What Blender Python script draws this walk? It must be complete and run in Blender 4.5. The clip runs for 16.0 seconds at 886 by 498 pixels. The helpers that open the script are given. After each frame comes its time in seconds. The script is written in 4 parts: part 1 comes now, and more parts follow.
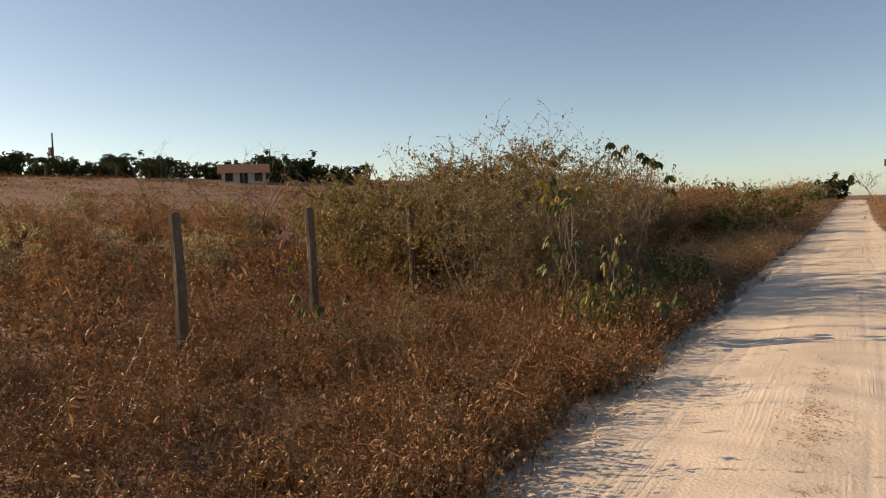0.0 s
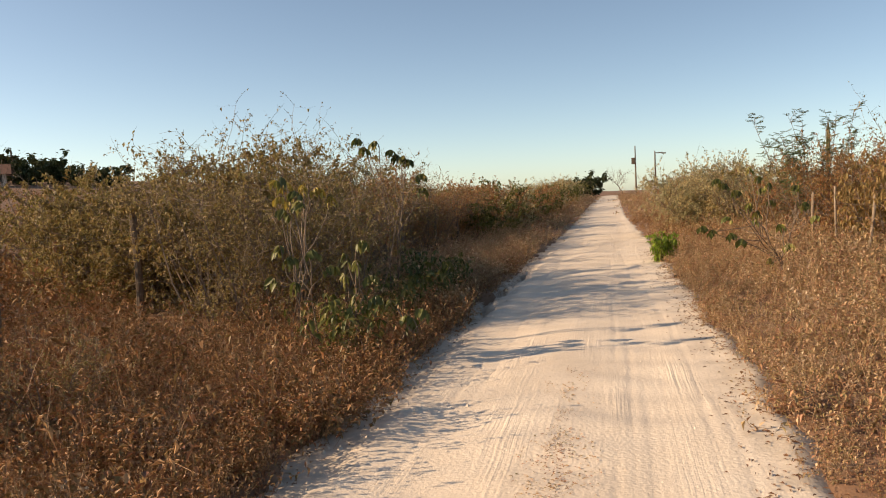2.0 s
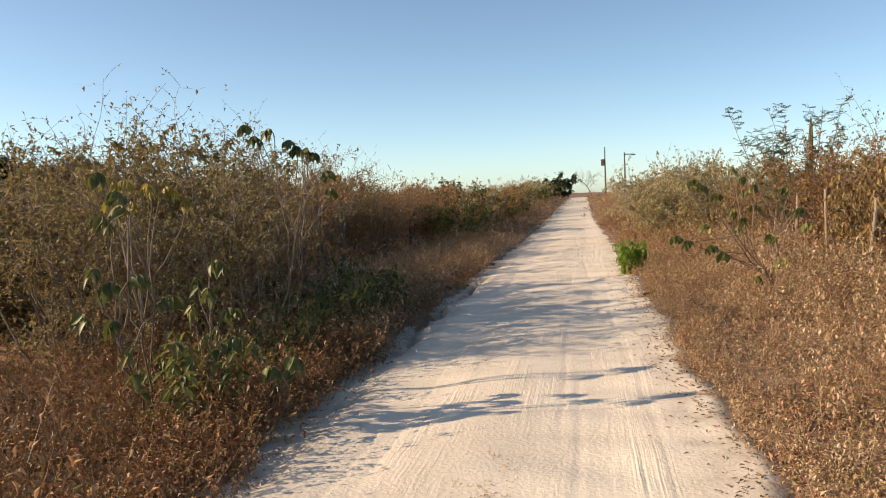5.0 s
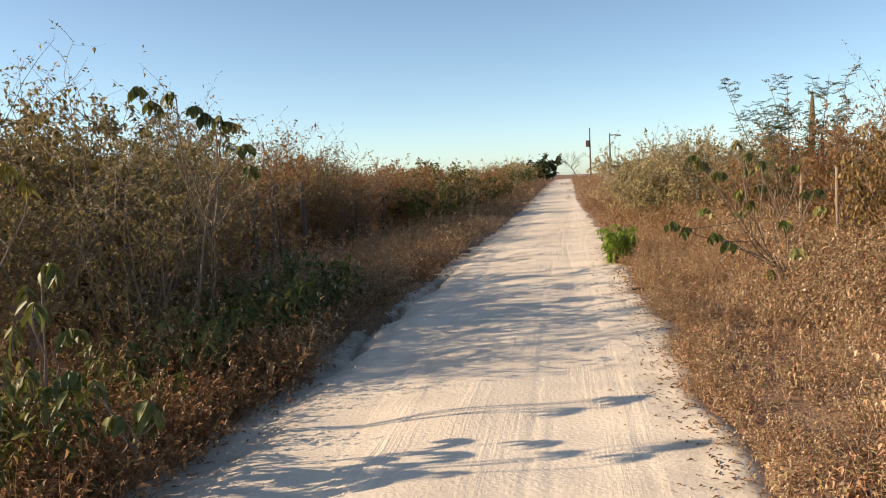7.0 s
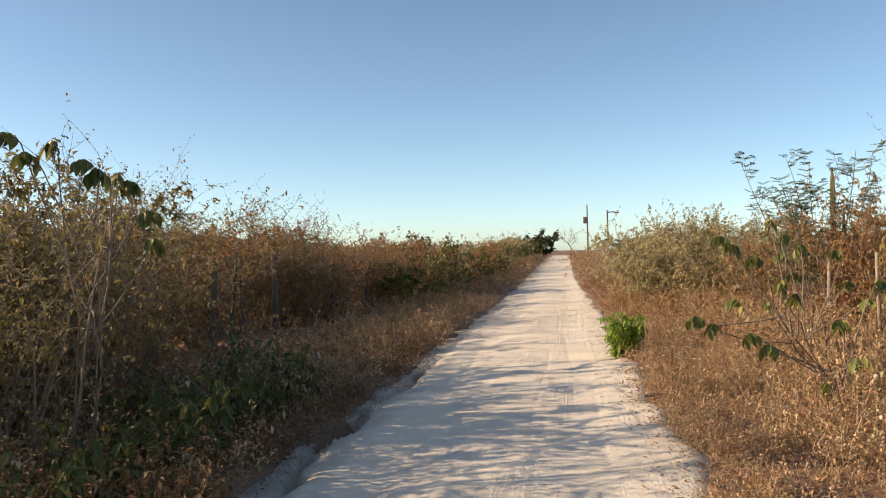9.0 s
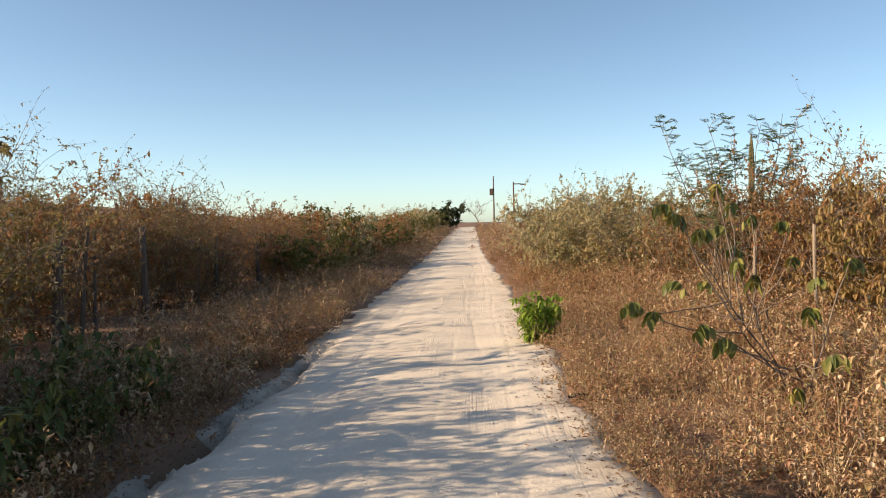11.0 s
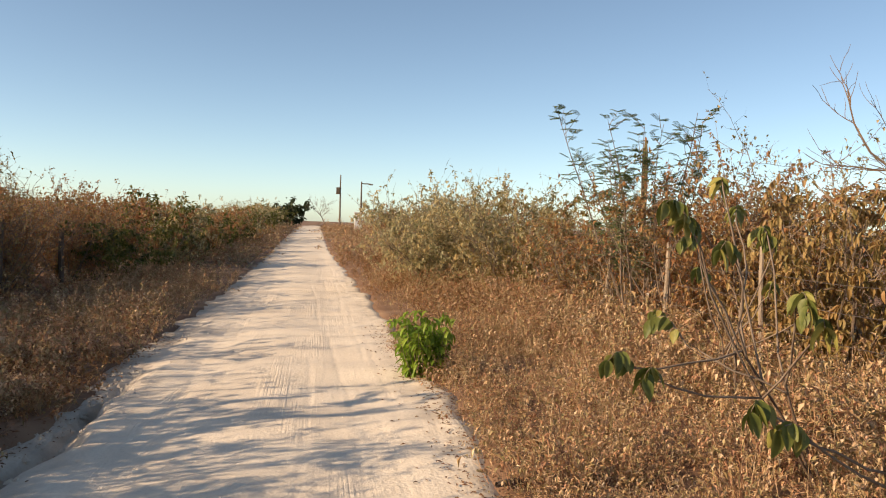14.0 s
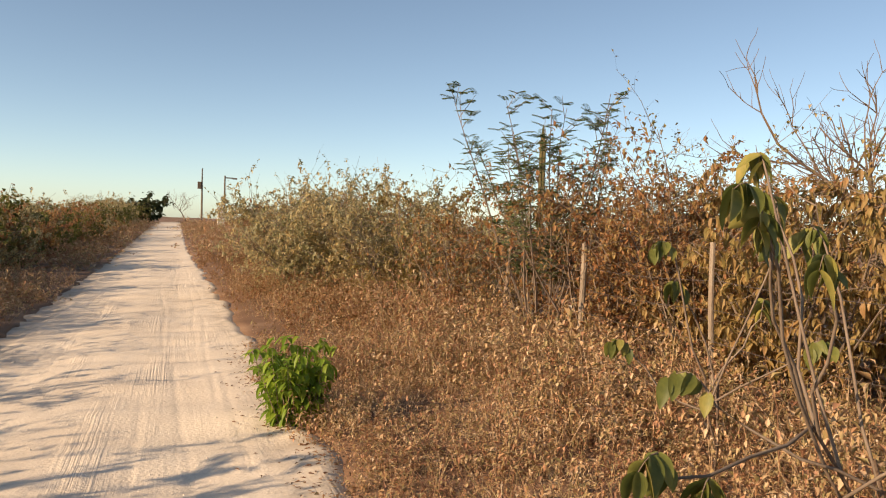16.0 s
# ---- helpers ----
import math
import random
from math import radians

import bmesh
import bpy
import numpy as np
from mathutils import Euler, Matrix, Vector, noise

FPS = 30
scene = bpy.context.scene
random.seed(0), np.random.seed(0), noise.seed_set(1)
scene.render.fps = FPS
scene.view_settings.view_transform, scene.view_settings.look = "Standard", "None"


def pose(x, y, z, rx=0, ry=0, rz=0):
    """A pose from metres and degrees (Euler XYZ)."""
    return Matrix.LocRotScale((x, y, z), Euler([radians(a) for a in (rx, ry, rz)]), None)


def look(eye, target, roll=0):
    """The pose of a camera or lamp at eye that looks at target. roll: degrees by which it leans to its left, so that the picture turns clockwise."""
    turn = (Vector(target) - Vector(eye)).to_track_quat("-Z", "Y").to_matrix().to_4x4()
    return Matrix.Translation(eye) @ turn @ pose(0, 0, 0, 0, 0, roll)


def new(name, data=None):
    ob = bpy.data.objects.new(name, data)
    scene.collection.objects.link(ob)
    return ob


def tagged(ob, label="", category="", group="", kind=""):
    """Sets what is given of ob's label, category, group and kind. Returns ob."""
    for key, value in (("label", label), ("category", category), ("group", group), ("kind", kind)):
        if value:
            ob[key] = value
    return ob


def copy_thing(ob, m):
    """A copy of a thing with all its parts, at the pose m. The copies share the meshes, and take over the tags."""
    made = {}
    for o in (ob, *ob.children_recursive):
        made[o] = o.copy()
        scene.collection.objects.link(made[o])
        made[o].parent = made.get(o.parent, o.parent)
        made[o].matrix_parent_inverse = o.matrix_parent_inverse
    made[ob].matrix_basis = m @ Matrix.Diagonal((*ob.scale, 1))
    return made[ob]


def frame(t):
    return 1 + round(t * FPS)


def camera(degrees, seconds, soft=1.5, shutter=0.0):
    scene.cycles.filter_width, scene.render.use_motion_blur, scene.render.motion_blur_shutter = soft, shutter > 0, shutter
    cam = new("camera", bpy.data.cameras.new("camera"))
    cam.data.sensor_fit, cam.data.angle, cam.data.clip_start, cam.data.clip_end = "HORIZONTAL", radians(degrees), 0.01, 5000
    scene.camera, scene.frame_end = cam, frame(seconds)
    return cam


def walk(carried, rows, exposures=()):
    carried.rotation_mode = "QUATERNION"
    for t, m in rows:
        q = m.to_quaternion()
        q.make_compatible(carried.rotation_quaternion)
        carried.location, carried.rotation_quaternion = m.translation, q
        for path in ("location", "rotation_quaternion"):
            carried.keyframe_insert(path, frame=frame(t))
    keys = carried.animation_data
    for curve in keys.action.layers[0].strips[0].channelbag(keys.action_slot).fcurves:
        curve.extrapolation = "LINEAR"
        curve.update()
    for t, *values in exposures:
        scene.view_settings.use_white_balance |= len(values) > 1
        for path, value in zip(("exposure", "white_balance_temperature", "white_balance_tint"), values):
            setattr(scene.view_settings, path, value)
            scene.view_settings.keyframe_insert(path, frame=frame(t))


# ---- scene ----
cam = camera(58.3, 16.0, soft=1.1)
PATH = [
    (0, (0.07, 0.75, 1.588), (-0.924, 2.641, 1.467), -1.4),
    (0.5, (0.077, 1.025, 1.608), (-0.824, 2.96, 1.457), -2.3),
    (1, (0.101, 1.443, 1.601), (-0.64, 3.445, 1.46), -2.5),
    (1.5, (0.147, 1.765, 1.584), (-0.382, 3.833, 1.435), -2.2),
    (2, (0.157, 2.085, 1.608), (-0.294, 4.171, 1.467), -2.3),
    (2.5, (0.307, 2.483, 1.605), (-0.129, 4.574, 1.492), -2.5),
    (3, (0.33, 2.805, 1.588), (-0.081, 4.9, 1.454), -2.5),
    (3.5, (0.298, 3.223, 1.605), (-0.06, 5.328, 1.473), -2.0),
    (4, (0.343, 3.61, 1.599), (-0.016, 5.714, 1.451), -2.3),
    (4.2, (0.34, 3.741, 1.636), (-0.052, 5.838, 1.498), -2.2),
    (6.3, (0.327, 5.577, 1.545), (-0.015, 7.681, 1.359), -1.7),
    (6.5, (0.336, 5.719, 1.575), (-0.009, 7.821, 1.371), -1.7),
    (7, (0.39, 6.104, 1.564), (0.051, 8.208, 1.374), -2.2),
    (7.5, (0.403, 6.472, 1.596), (0.013, 8.571, 1.443), -2.0),
    (8, (0.333, 6.941, 1.601), (-0.057, 9.04, 1.483), -1.7),
    (8.5, (0.361, 7.432, 1.584), (-0.028, 9.534, 1.541), -1.7),
    (9, (0.36, 7.834, 1.62), (0.034, 9.948, 1.626), -1.0),
    (9.5, (0.334, 8.293, 1.654), (0.153, 10.423, 1.673), -0.6),
    (10, (0.374, 8.73, 1.625), (0.277, 10.867, 1.616), -1.0),
    (10.2, (0.385, 8.902, 1.634), (0.287, 11.039, 1.61), -1.0),
    (12.3, (0.184, 10.364, 1.559), (0.298, 12.497, 1.45), 1.0),
    (12.5, (0.165, 10.542, 1.573), (0.323, 12.672, 1.471), 1.4),
    (13, (0.124, 11.042, 1.567), (0.305, 13.174, 1.537), 1.2),
    (13.5, (0.084, 11.466, 1.533), (0.211, 13.599, 1.476), 1.4),
    (14, (0.077, 11.967, 1.556), (0.421, 14.076, 1.49), 2.0),
    (14.5, (0.181, 12.428, 1.552), (0.811, 14.472, 1.519), 1.9),
    (15, (0.188, 12.879, 1.533), (0.937, 14.882, 1.472), 2.3),
    (15.5, (0.201, 13.319, 1.581), (0.943, 15.324, 1.499), 2.5),
    (16, (0.311, 13.803, 1.573), (0.995, 15.829, 1.508), 1.9),
]
walk(cam, [(t, look(eye, target, roll)) for t, eye, target, roll in PATH],
     [(0, 0.12, 7850, 17), (1, 0.17, 7850, 17), (2, 0.4, 7750, 16), (3.5, 0.5, 7000, 12), (7, 0.53, 6850, 11), (10, 0.54, 6900, 11), (13, 0.53, 7100, 12), (16, 0.43, 7700, 15)])

# ---- world, sun, exposure ----
SUN_AZ, SUN_EL = radians(-102), radians(22.5)      # azimuth from +y, clockwise
world = bpy.data.worlds.new("world")
scene.world = world
world.use_nodes = True
wn, wl = world.node_tree.nodes, world.node_tree.links
sky = wn.new("ShaderNodeTexSky")
sky.sky_type, sky.sun_disc = "NISHITA", False
sky.sun_elevation, sky.sun_rotation = SUN_EL, SUN_AZ
sky.air_density, sky.dust_density, sky.ozone_density = 0.6, 0.5, 1.6
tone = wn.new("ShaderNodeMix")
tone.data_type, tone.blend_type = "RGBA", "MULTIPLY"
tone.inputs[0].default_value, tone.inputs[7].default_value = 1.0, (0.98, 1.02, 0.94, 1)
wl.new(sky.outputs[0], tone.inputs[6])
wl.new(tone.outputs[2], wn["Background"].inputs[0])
wn["Background"].inputs[1].default_value = 0.142
sun = new("sun", bpy.data.lights.new("sun", "SUN"))
sun.data.energy, sun.data.angle, sun.data.color = 5.0, radians(0.45), (1.0, 0.82, 0.60)
SUN_DIR = Vector((math.sin(SUN_AZ) * math.cos(SUN_EL), math.cos(SUN_AZ) * math.cos(SUN_EL), math.sin(SUN_EL)))
sun.matrix_world = look((0, 0, 40), Vector((0, 0, 40)) - SUN_DIR)


# ---- materials ----
def base_mat(name):
    m = bpy.data.materials.new(name)
    m.use_nodes = True
    return m, m.node_tree.nodes, m.node_tree.links, m.node_tree.nodes["Principled BSDF"]


def ramp(nodes, cols):
    r = nodes.new("ShaderNodeValToRGB")
    els = r.color_ramp.elements
    while len(els) < len(cols):
        els.new(0.5)
    for i, c in enumerate(cols):
        els[i].position = i / max(1, len(cols) - 1)
        els[i].color = (*c, 1)
    return r


def noise_tex(nodes, links, scale, detail=4.0, rough=0.6):
    co = nodes.new("ShaderNodeTexCoord")
    n = nodes.new("ShaderNodeTexNoise")
    n.inputs["Scale"].default_value, n.inputs["Detail"].default_value, n.inputs["Roughness"].default_value = scale, detail, rough
    links.new(co.outputs["Object"], n.inputs["Vector"])
    return n


def foliage(name, cols, trans=0.35, rough=0.55, patch=0.45, grain=1.2):
    """Leaves: colour varies leaf by leaf and in larger patches; thin, so light shines through."""
    m, n, l, p = base_mat(name)
    geo = n.new("ShaderNodeNewGeometry")
    big = noise_tex(n, l, grain, 3.0)
    wide = n.new("ShaderNodeMapRange")
    wide.inputs[1].default_value, wide.inputs[2].default_value, wide.inputs[3].default_value, wide.inputs[4].default_value = 0.28, 0.72, 0.0, patch
    l.new(big.outputs[0], wide.inputs[0])
    mix = n.new("ShaderNodeMath")
    mix.operation = "MULTIPLY_ADD"
    l.new(geo.outputs["Random Per Island"], mix.inputs[0])
    mix.inputs[1].default_value = 1.0 - patch
    l.new(wide.outputs[0], mix.inputs[2])
    r = ramp(n, cols)
    l.new(mix.outputs[0], r.inputs[0])
    fine = noise_tex(n, l, 60, 3.0)
    mul = n.new("ShaderNodeMix")
    mul.data_type, mul.blend_type = "RGBA", "MULTIPLY"
    mul.inputs[0].default_value = 0.5
    fr = ramp(n, [(0.55, 0.55, 0.55), (1.2, 1.15, 1.1)])
    l.new(fine.outputs[0], fr.inputs[0])
    l.new(r.outputs[0], mul.inputs[6])
    l.new(fr.outputs[0], mul.inputs[7])
    l.new(mul.outputs[2], p.inputs["Base Color"])
    p.inputs["Roughness"].default_value = rough
    p.inputs["Specular IOR Level"].default_value = 0.3
    if trans:
        t = n.new("ShaderNodeBsdfTranslucent")
        l.new(mul.outputs[2], t.inputs[0])
        ms = n.new("ShaderNodeMixShader")
        ms.inputs[0].default_value = trans
        l.new(p.outputs[0], ms.inputs[1])
        l.new(t.outputs[0], ms.inputs[2])
        l.new(ms.outputs[0], n["Material Output"].inputs[0])
    return m


def solid(name, cols, scale=8.0, rough=0.85, bump=0.3, stretch=(1, 1, 1), bscale=60.0):
    """A weathered opaque surface with grain at two scales."""
    m, n, l, p = base_mat(name)
    co = n.new("ShaderNodeTexCoord")
    mp = n.new("ShaderNodeMapping")
    mp.inputs["Scale"].default_value = stretch
    l.new(co.outputs["Object"], mp.inputs[0])
    a = n.new("ShaderNodeTexNoise")
    a.inputs["Scale"].default_value, a.inputs["Detail"].default_value = scale, 6
    l.new(mp.outputs[0], a.inputs[0])
    r = ramp(n, cols)
    l.new(a.outputs[0], r.inputs[0])
    l.new(r.outputs[0], p.inputs["Base Color"])
    b = n.new("ShaderNodeTexNoise")
    b.inputs["Scale"].default_value, b.inputs["Detail"].default_value = bscale, 5
    l.new(mp.outputs[0], b.inputs[0])
    bp = n.new("ShaderNodeBump")
    bp.inputs["Strength"].default_value, bp.inputs["Distance"].default_value = bump, 0.02
    l.new(b.outputs[0], bp.inputs["Height"])
    l.new(bp.outputs[0], p.inputs["Normal"])
    p.inputs["Roughness"].default_value = rough
    p.inputs["Specular IOR Level"].default_value = 0.25
    return m


def sand_mat():
    """Pale packed sand: clean and bright in the wheel tracks, grey and dirty in blotches, with tyre lines and grit."""
    m, n, l, p = base_mat("pale_sand")
    co = n.new("ShaderNodeTexCoord")
    a = n.new("ShaderNodeTexNoise")
    a.inputs["Scale"].default_value, a.inputs["Detail"].default_value = 0.9, 5
    l.new(co.outputs["Object"], a.inputs[0])
    r = ramp(n, [(0.58, 0.48, 0.38), (0.73, 0.62, 0.50), (0.80, 0.70, 0.58)])
    l.new(a.outputs[0], r.inputs[0])
    mp = n.new("ShaderNodeMapping")
    mp.inputs["Scale"].default_value = (42, 0.55, 1)
    l.new(co.outputs["Object"], mp.inputs[0])
    b = n.new("ShaderNodeTexNoise")
    b.inputs["Scale"].default_value, b.inputs["Detail"].default_value = 1.0, 4
    l.new(mp.outputs[0], b.inputs[0])
    c = n.new("ShaderNodeTexNoise")
    c.inputs["Scale"].default_value, c.inputs["Detail"].default_value = 38, 6
    l.new(co.outputs["Object"], c.inputs[0])
    mx = n.new("ShaderNodeMix")
    mx.data_type, mx.blend_type = "RGBA", "MULTIPLY"
    mx.inputs[0].default_value = 0.5
    fr = ramp(n, [(0.6, 0.57, 0.54), (1.0, 1.0, 1.0), (1.08, 1.06, 1.04)])
    l.new(c.outputs[0], fr.inputs[0])
    l.new(r.outputs[0], mx.inputs[6])
    l.new(fr.outputs[0], mx.inputs[7])
    sx = n.new("ShaderNodeSeparateXYZ")
    l.new(co.outputs["Object"], sx.inputs[0])
    rag = n.new("ShaderNodeTexNoise")
    rag.inputs["Scale"].default_value, rag.inputs["Detail"].default_value = 3.5, 6
    l.new(co.outputs["Object"], rag.inputs[0])
    off = n.new("ShaderNodeMath")
    off.operation = "MULTIPLY_ADD"
    l.new(rag.outputs[0], off.inputs[0])
    off.inputs[1].default_value = 1.1
    l.new(sx.outputs[0], off.inputs[2])
    lo = n.new("ShaderNodeMapRange")
    lo.inputs[1].default_value, lo.inputs[2].default_value, lo.inputs[3].default_value, lo.inputs[4].default_value = -1.55, -0.75, 0.75, 0.0
    l.new(off.outputs[0], lo.inputs[0])
    hi = n.new("ShaderNodeMapRange")
    hi.inputs[1].default_value, hi.inputs[2].default_value, hi.inputs[3].default_value, hi.inputs[4].default_value = 1.45, 2.0, 0.0, 0.7
    l.new(off.outputs[0], hi.inputs[0])
    both = n.new("ShaderNodeMath")
    both.operation = "MAXIMUM"
    l.new(lo.outputs[0], both.inputs[0])
    l.new(hi.outputs[0], both.inputs[1])
    dirt = n.new("ShaderNodeMix")
    dirt.data_type = "RGBA"
    l.new(both.outputs[0], dirt.inputs[0])
    l.new(mx.outputs[2], dirt.inputs[6])
    dirt.inputs[7].default_value = (0.27, 0.215, 0.165, 1)
    st = n.new("ShaderNodeMix")
    st.data_type, st.blend_type = "RGBA", "MULTIPLY"
    st.inputs[0].default_value = 0.55
    sr = ramp(n, [(0.62, 0.6, 0.58), (0.95, 0.94, 0.93), (1, 1, 1), (1.1, 1.08, 1.05)])
    l.new(b.outputs[0], sr.inputs[0])
    l.new(dirt.outputs[2], st.inputs[6])
    l.new(sr.outputs[0], st.inputs[7])
    l.new(st.outputs[2], p.inputs["Base Color"])
    msk = ramp(n, [(0, 0, 0), (0, 0, 0), (0.05, 0.05, 0.05), (0.9, 0.9, 0.9), (1, 1, 1)])
    d = n.new("ShaderNodeTexNoise")
    d.inputs["Scale"].default_value, d.inputs["Detail"].default_value = 1.0, 3
    mp2 = n.new("ShaderNodeMapping")
    mp2.inputs["Scale"].default_value = (2.2, 0.35, 1)
    l.new(co.outputs["Object"], mp2.inputs[0])
    l.new(mp2.outputs[0], d.inputs[0])
    l.new(d.outputs[0], msk.inputs[0])
    add = n.new("ShaderNodeMath")
    add.operation = "MULTIPLY_ADD"
    l.new(b.outputs[0], add.inputs[0])
    l.new(msk.outputs[0], add.inputs[1])
    soft = n.new("ShaderNodeMath")
    soft.operation = "MULTIPLY"
    l.new(c.outputs[0], soft.inputs[0])
    soft.inputs[1].default_value = 0.4
    l.new(soft.outputs[0], add.inputs[2])
    bp = n.new("ShaderNodeBump")
    bp.inputs["Strength"].default_value, bp.inputs["Distance"].default_value = 0.7, 0.022
    l.new(add.outputs[0], bp.inputs["Height"])
    l.new(bp.outputs[0], p.inputs["Normal"])
    p.inputs["Roughness"].default_value = 0.95
    p.inputs["Specular IOR Level"].default_value = 0.15
    return m


M_SAND = sand_mat()
M_SOIL = solid("dry_soil", [(0.1, 0.052, 0.03), (0.22, 0.125, 0.075), (0.42, 0.28, 0.18)], 1.3, 0.95, 0.6, bscale=25)
M_WEED = foliage("dry_weed_brown", [(0.055, 0.025, 0.015), (0.18, 0.078, 0.04), (0.38, 0.175, 0.08), (0.21, 0.145, 0.055), (0.46, 0.25, 0.12), (0.53, 0.32, 0.16), (0.9, 0.7, 0.48)], 0.15, 0.5, 0.5, 2.6)
M_WEED2 = foliage("dry_weed_straw", [(0.1, 0.045, 0.03), (0.32, 0.16, 0.095), (0.54, 0.29, 0.165), (0.36, 0.29, 0.13), (0.64, 0.42, 0.255), (0.7, 0.52, 0.34), (0.94, 0.82, 0.64)], 0.18, 0.5, 0.5, 2.6)
M_LITTER = foliage("dead_leaves", [(0.13, 0.06, 0.035), (0.24, 0.12, 0.06), (0.36, 0.23, 0.12)], 0.1)
M_PALE = foliage("pale_olive_leaves", [(0.14, 0.08, 0.03), (0.34, 0.23, 0.09), (0.26, 0.22, 0.07), (0.5, 0.38, 0.2), (0.76, 0.63, 0.45)], 0.35)
M_RED = foliage("russet_leaves", [(0.14, 0.058, 0.032), (0.36, 0.16, 0.072), (0.48, 0.27, 0.12), (0.37, 0.27, 0.11), (0.6, 0.45, 0.28)], 0.35)
M_SAGE = foliage("sage_green_leaves", [(0.16, 0.15, 0.06), (0.32, 0.31, 0.15), (0.54, 0.49, 0.3), (0.62, 0.46, 0.21), (0.8, 0.74, 0.56)], 0.35)
M_YELLOW = foliage("yellow_broad_leaves", [(0.16, 0.085, 0.035), (0.36, 0.22, 0.08), (0.5, 0.34, 0.14), (0.26, 0.2, 0.065), (0.46, 0.27, 0.12), (0.64, 0.48, 0.26)], 0.4)
M_MIMOSA = foliage("blue_green_leaflets", [(0.09, 0.14, 0.06), (0.16, 0.22, 0.09), (0.26, 0.3, 0.13)], 0.4)
M_DARKLEAF = foliage("dark_green_leaves", [(0.05, 0.06, 0.018), (0.1, 0.12, 0.03), (0.17, 0.18, 0.05), (0.28, 0.24, 0.07), (0.36, 0.22, 0.09)], 0.35, 0.45)
M_BIGLEAF = foliage("big_olive_leaves", [(0.1, 0.11, 0.025), (0.19, 0.19, 0.045), (0.36, 0.32, 0.08), (0.45, 0.28, 0.08)], 0.3, 0.5)
M_BRIGHT = foliage("bright_green_leaves", [(0.1, 0.18, 0.02), (0.24, 0.36, 0.045), (0.42, 0.48, 0.07)], 0.45, 0.45)
M_FARGREEN = foliage("far_dark_foliage", [(0.03, 0.045, 0.015), (0.06, 0.08, 0.03), (0.1, 0.1, 0.045)], 0.2)
M_TWIG = solid("grey_brown_twigs", [(0.1, 0.07, 0.052), (0.21, 0.155, 0.115), (0.32, 0.25, 0.19)], 6, 0.9, 0.2)
M_PALETWIG = solid("pale_grey_twigs", [(0.2, 0.16, 0.125), (0.34, 0.28, 0.22), (0.42, 0.36, 0.29)], 6, 0.9, 0.2)
M_BARK = solid("dark_bark", [(0.06, 0.04, 0.03), (0.15, 0.1, 0.07), (0.22, 0.16, 0.12)], 10, 0.9, 0.5)
M_CONC = solid("weathered_concrete", [(0.07, 0.05, 0.034), (0.15, 0.11, 0.078), (0.25, 0.19, 0.14)], 14, 0.9, 0.5)
M_STAKE = solid("weathered_wood", [(0.14, 0.1, 0.07), (0.3, 0.23, 0.17), (0.46, 0.37, 0.28)], 5, 0.85, 0.4, (6, 6, 0.6))
M_DARKWOOD = solid("old_dark_wood", [(0.05, 0.038, 0.03), (0.12, 0.09, 0.07), (0.2, 0.16, 0.13)], 5, 0.9, 0.5, (6, 6, 0.6))
M_WIRE = solid("rusty_wire", [(0.1, 0.08, 0.07), (0.2, 0.16, 0.14)], 20, 0.6, 0.1)
M_WIRE.node_tree.nodes["Principled BSDF"].inputs["Metallic"].default_value = 0.7
M_CACTUS = solid("cactus_skin", [(0.09, 0.075, 0.03), (0.15, 0.12, 0.05), (0.24, 0.15, 0.08)], 6, 0.7, 0.3)
M_WALL = solid("pale_plaster", [(0.5, 0.38, 0.3), (0.66, 0.53, 0.44)], 2, 0.9, 0.2)
M_WHITE = solid("white_plaster", [(0.6, 0.57, 0.52), (0.78, 0.75, 0.7)], 3, 0.9, 0.2)
M_ROOF = solid("clay_roof_tiles", [(0.16, 0.08, 0.05), (0.3, 0.15, 0.1)], 3, 0.9, 0.4)
M_DARK = solid("dark_opening", [(0.03, 0.028, 0.025), (0.05, 0.045, 0.04)], 3, 0.8, 0.1)


# ---- mesh tools ----
def link_mesh(name, V, F, mat, parent=None, smooth=False):
    me = bpy.data.meshes.new(name)
    if not isinstance(F, list) and F.shape[1] == 3:
        me.vertices.add(len(V))
        me.vertices.foreach_set("co", np.ascontiguousarray(V, np.float32).ravel())
        me.loops.add(F.size)
        me.loops.foreach_set("vertex_index", np.ascontiguousarray(F, np.int32).ravel())
        me.polygons.add(len(F))
        me.polygons.foreach_set("loop_start", np.arange(0, F.size, 3, dtype=np.int32))
        me.update(calc_edges=True)
    else:
        me.from_pydata(V if isinstance(V, list) else V.tolist(), [], F if isinstance(F, list) else F.tolist())
    me.materials.append(mat)
    if smooth:
        me.polygons.foreach_set("use_smooth", [True] * len(me.polygons))
    ob = new(name, me)
    if parent is not None:
        ob.parent = parent
    return ob


def part(name, bm, mat, parent, label=""):
    me = bpy.data.meshes.new(name)
    bm.to_mesh(me)
    bm.free()
    me.materials.append(mat)
    ob = new(name, me)
    ob.parent = parent
    return tagged(ob, label)


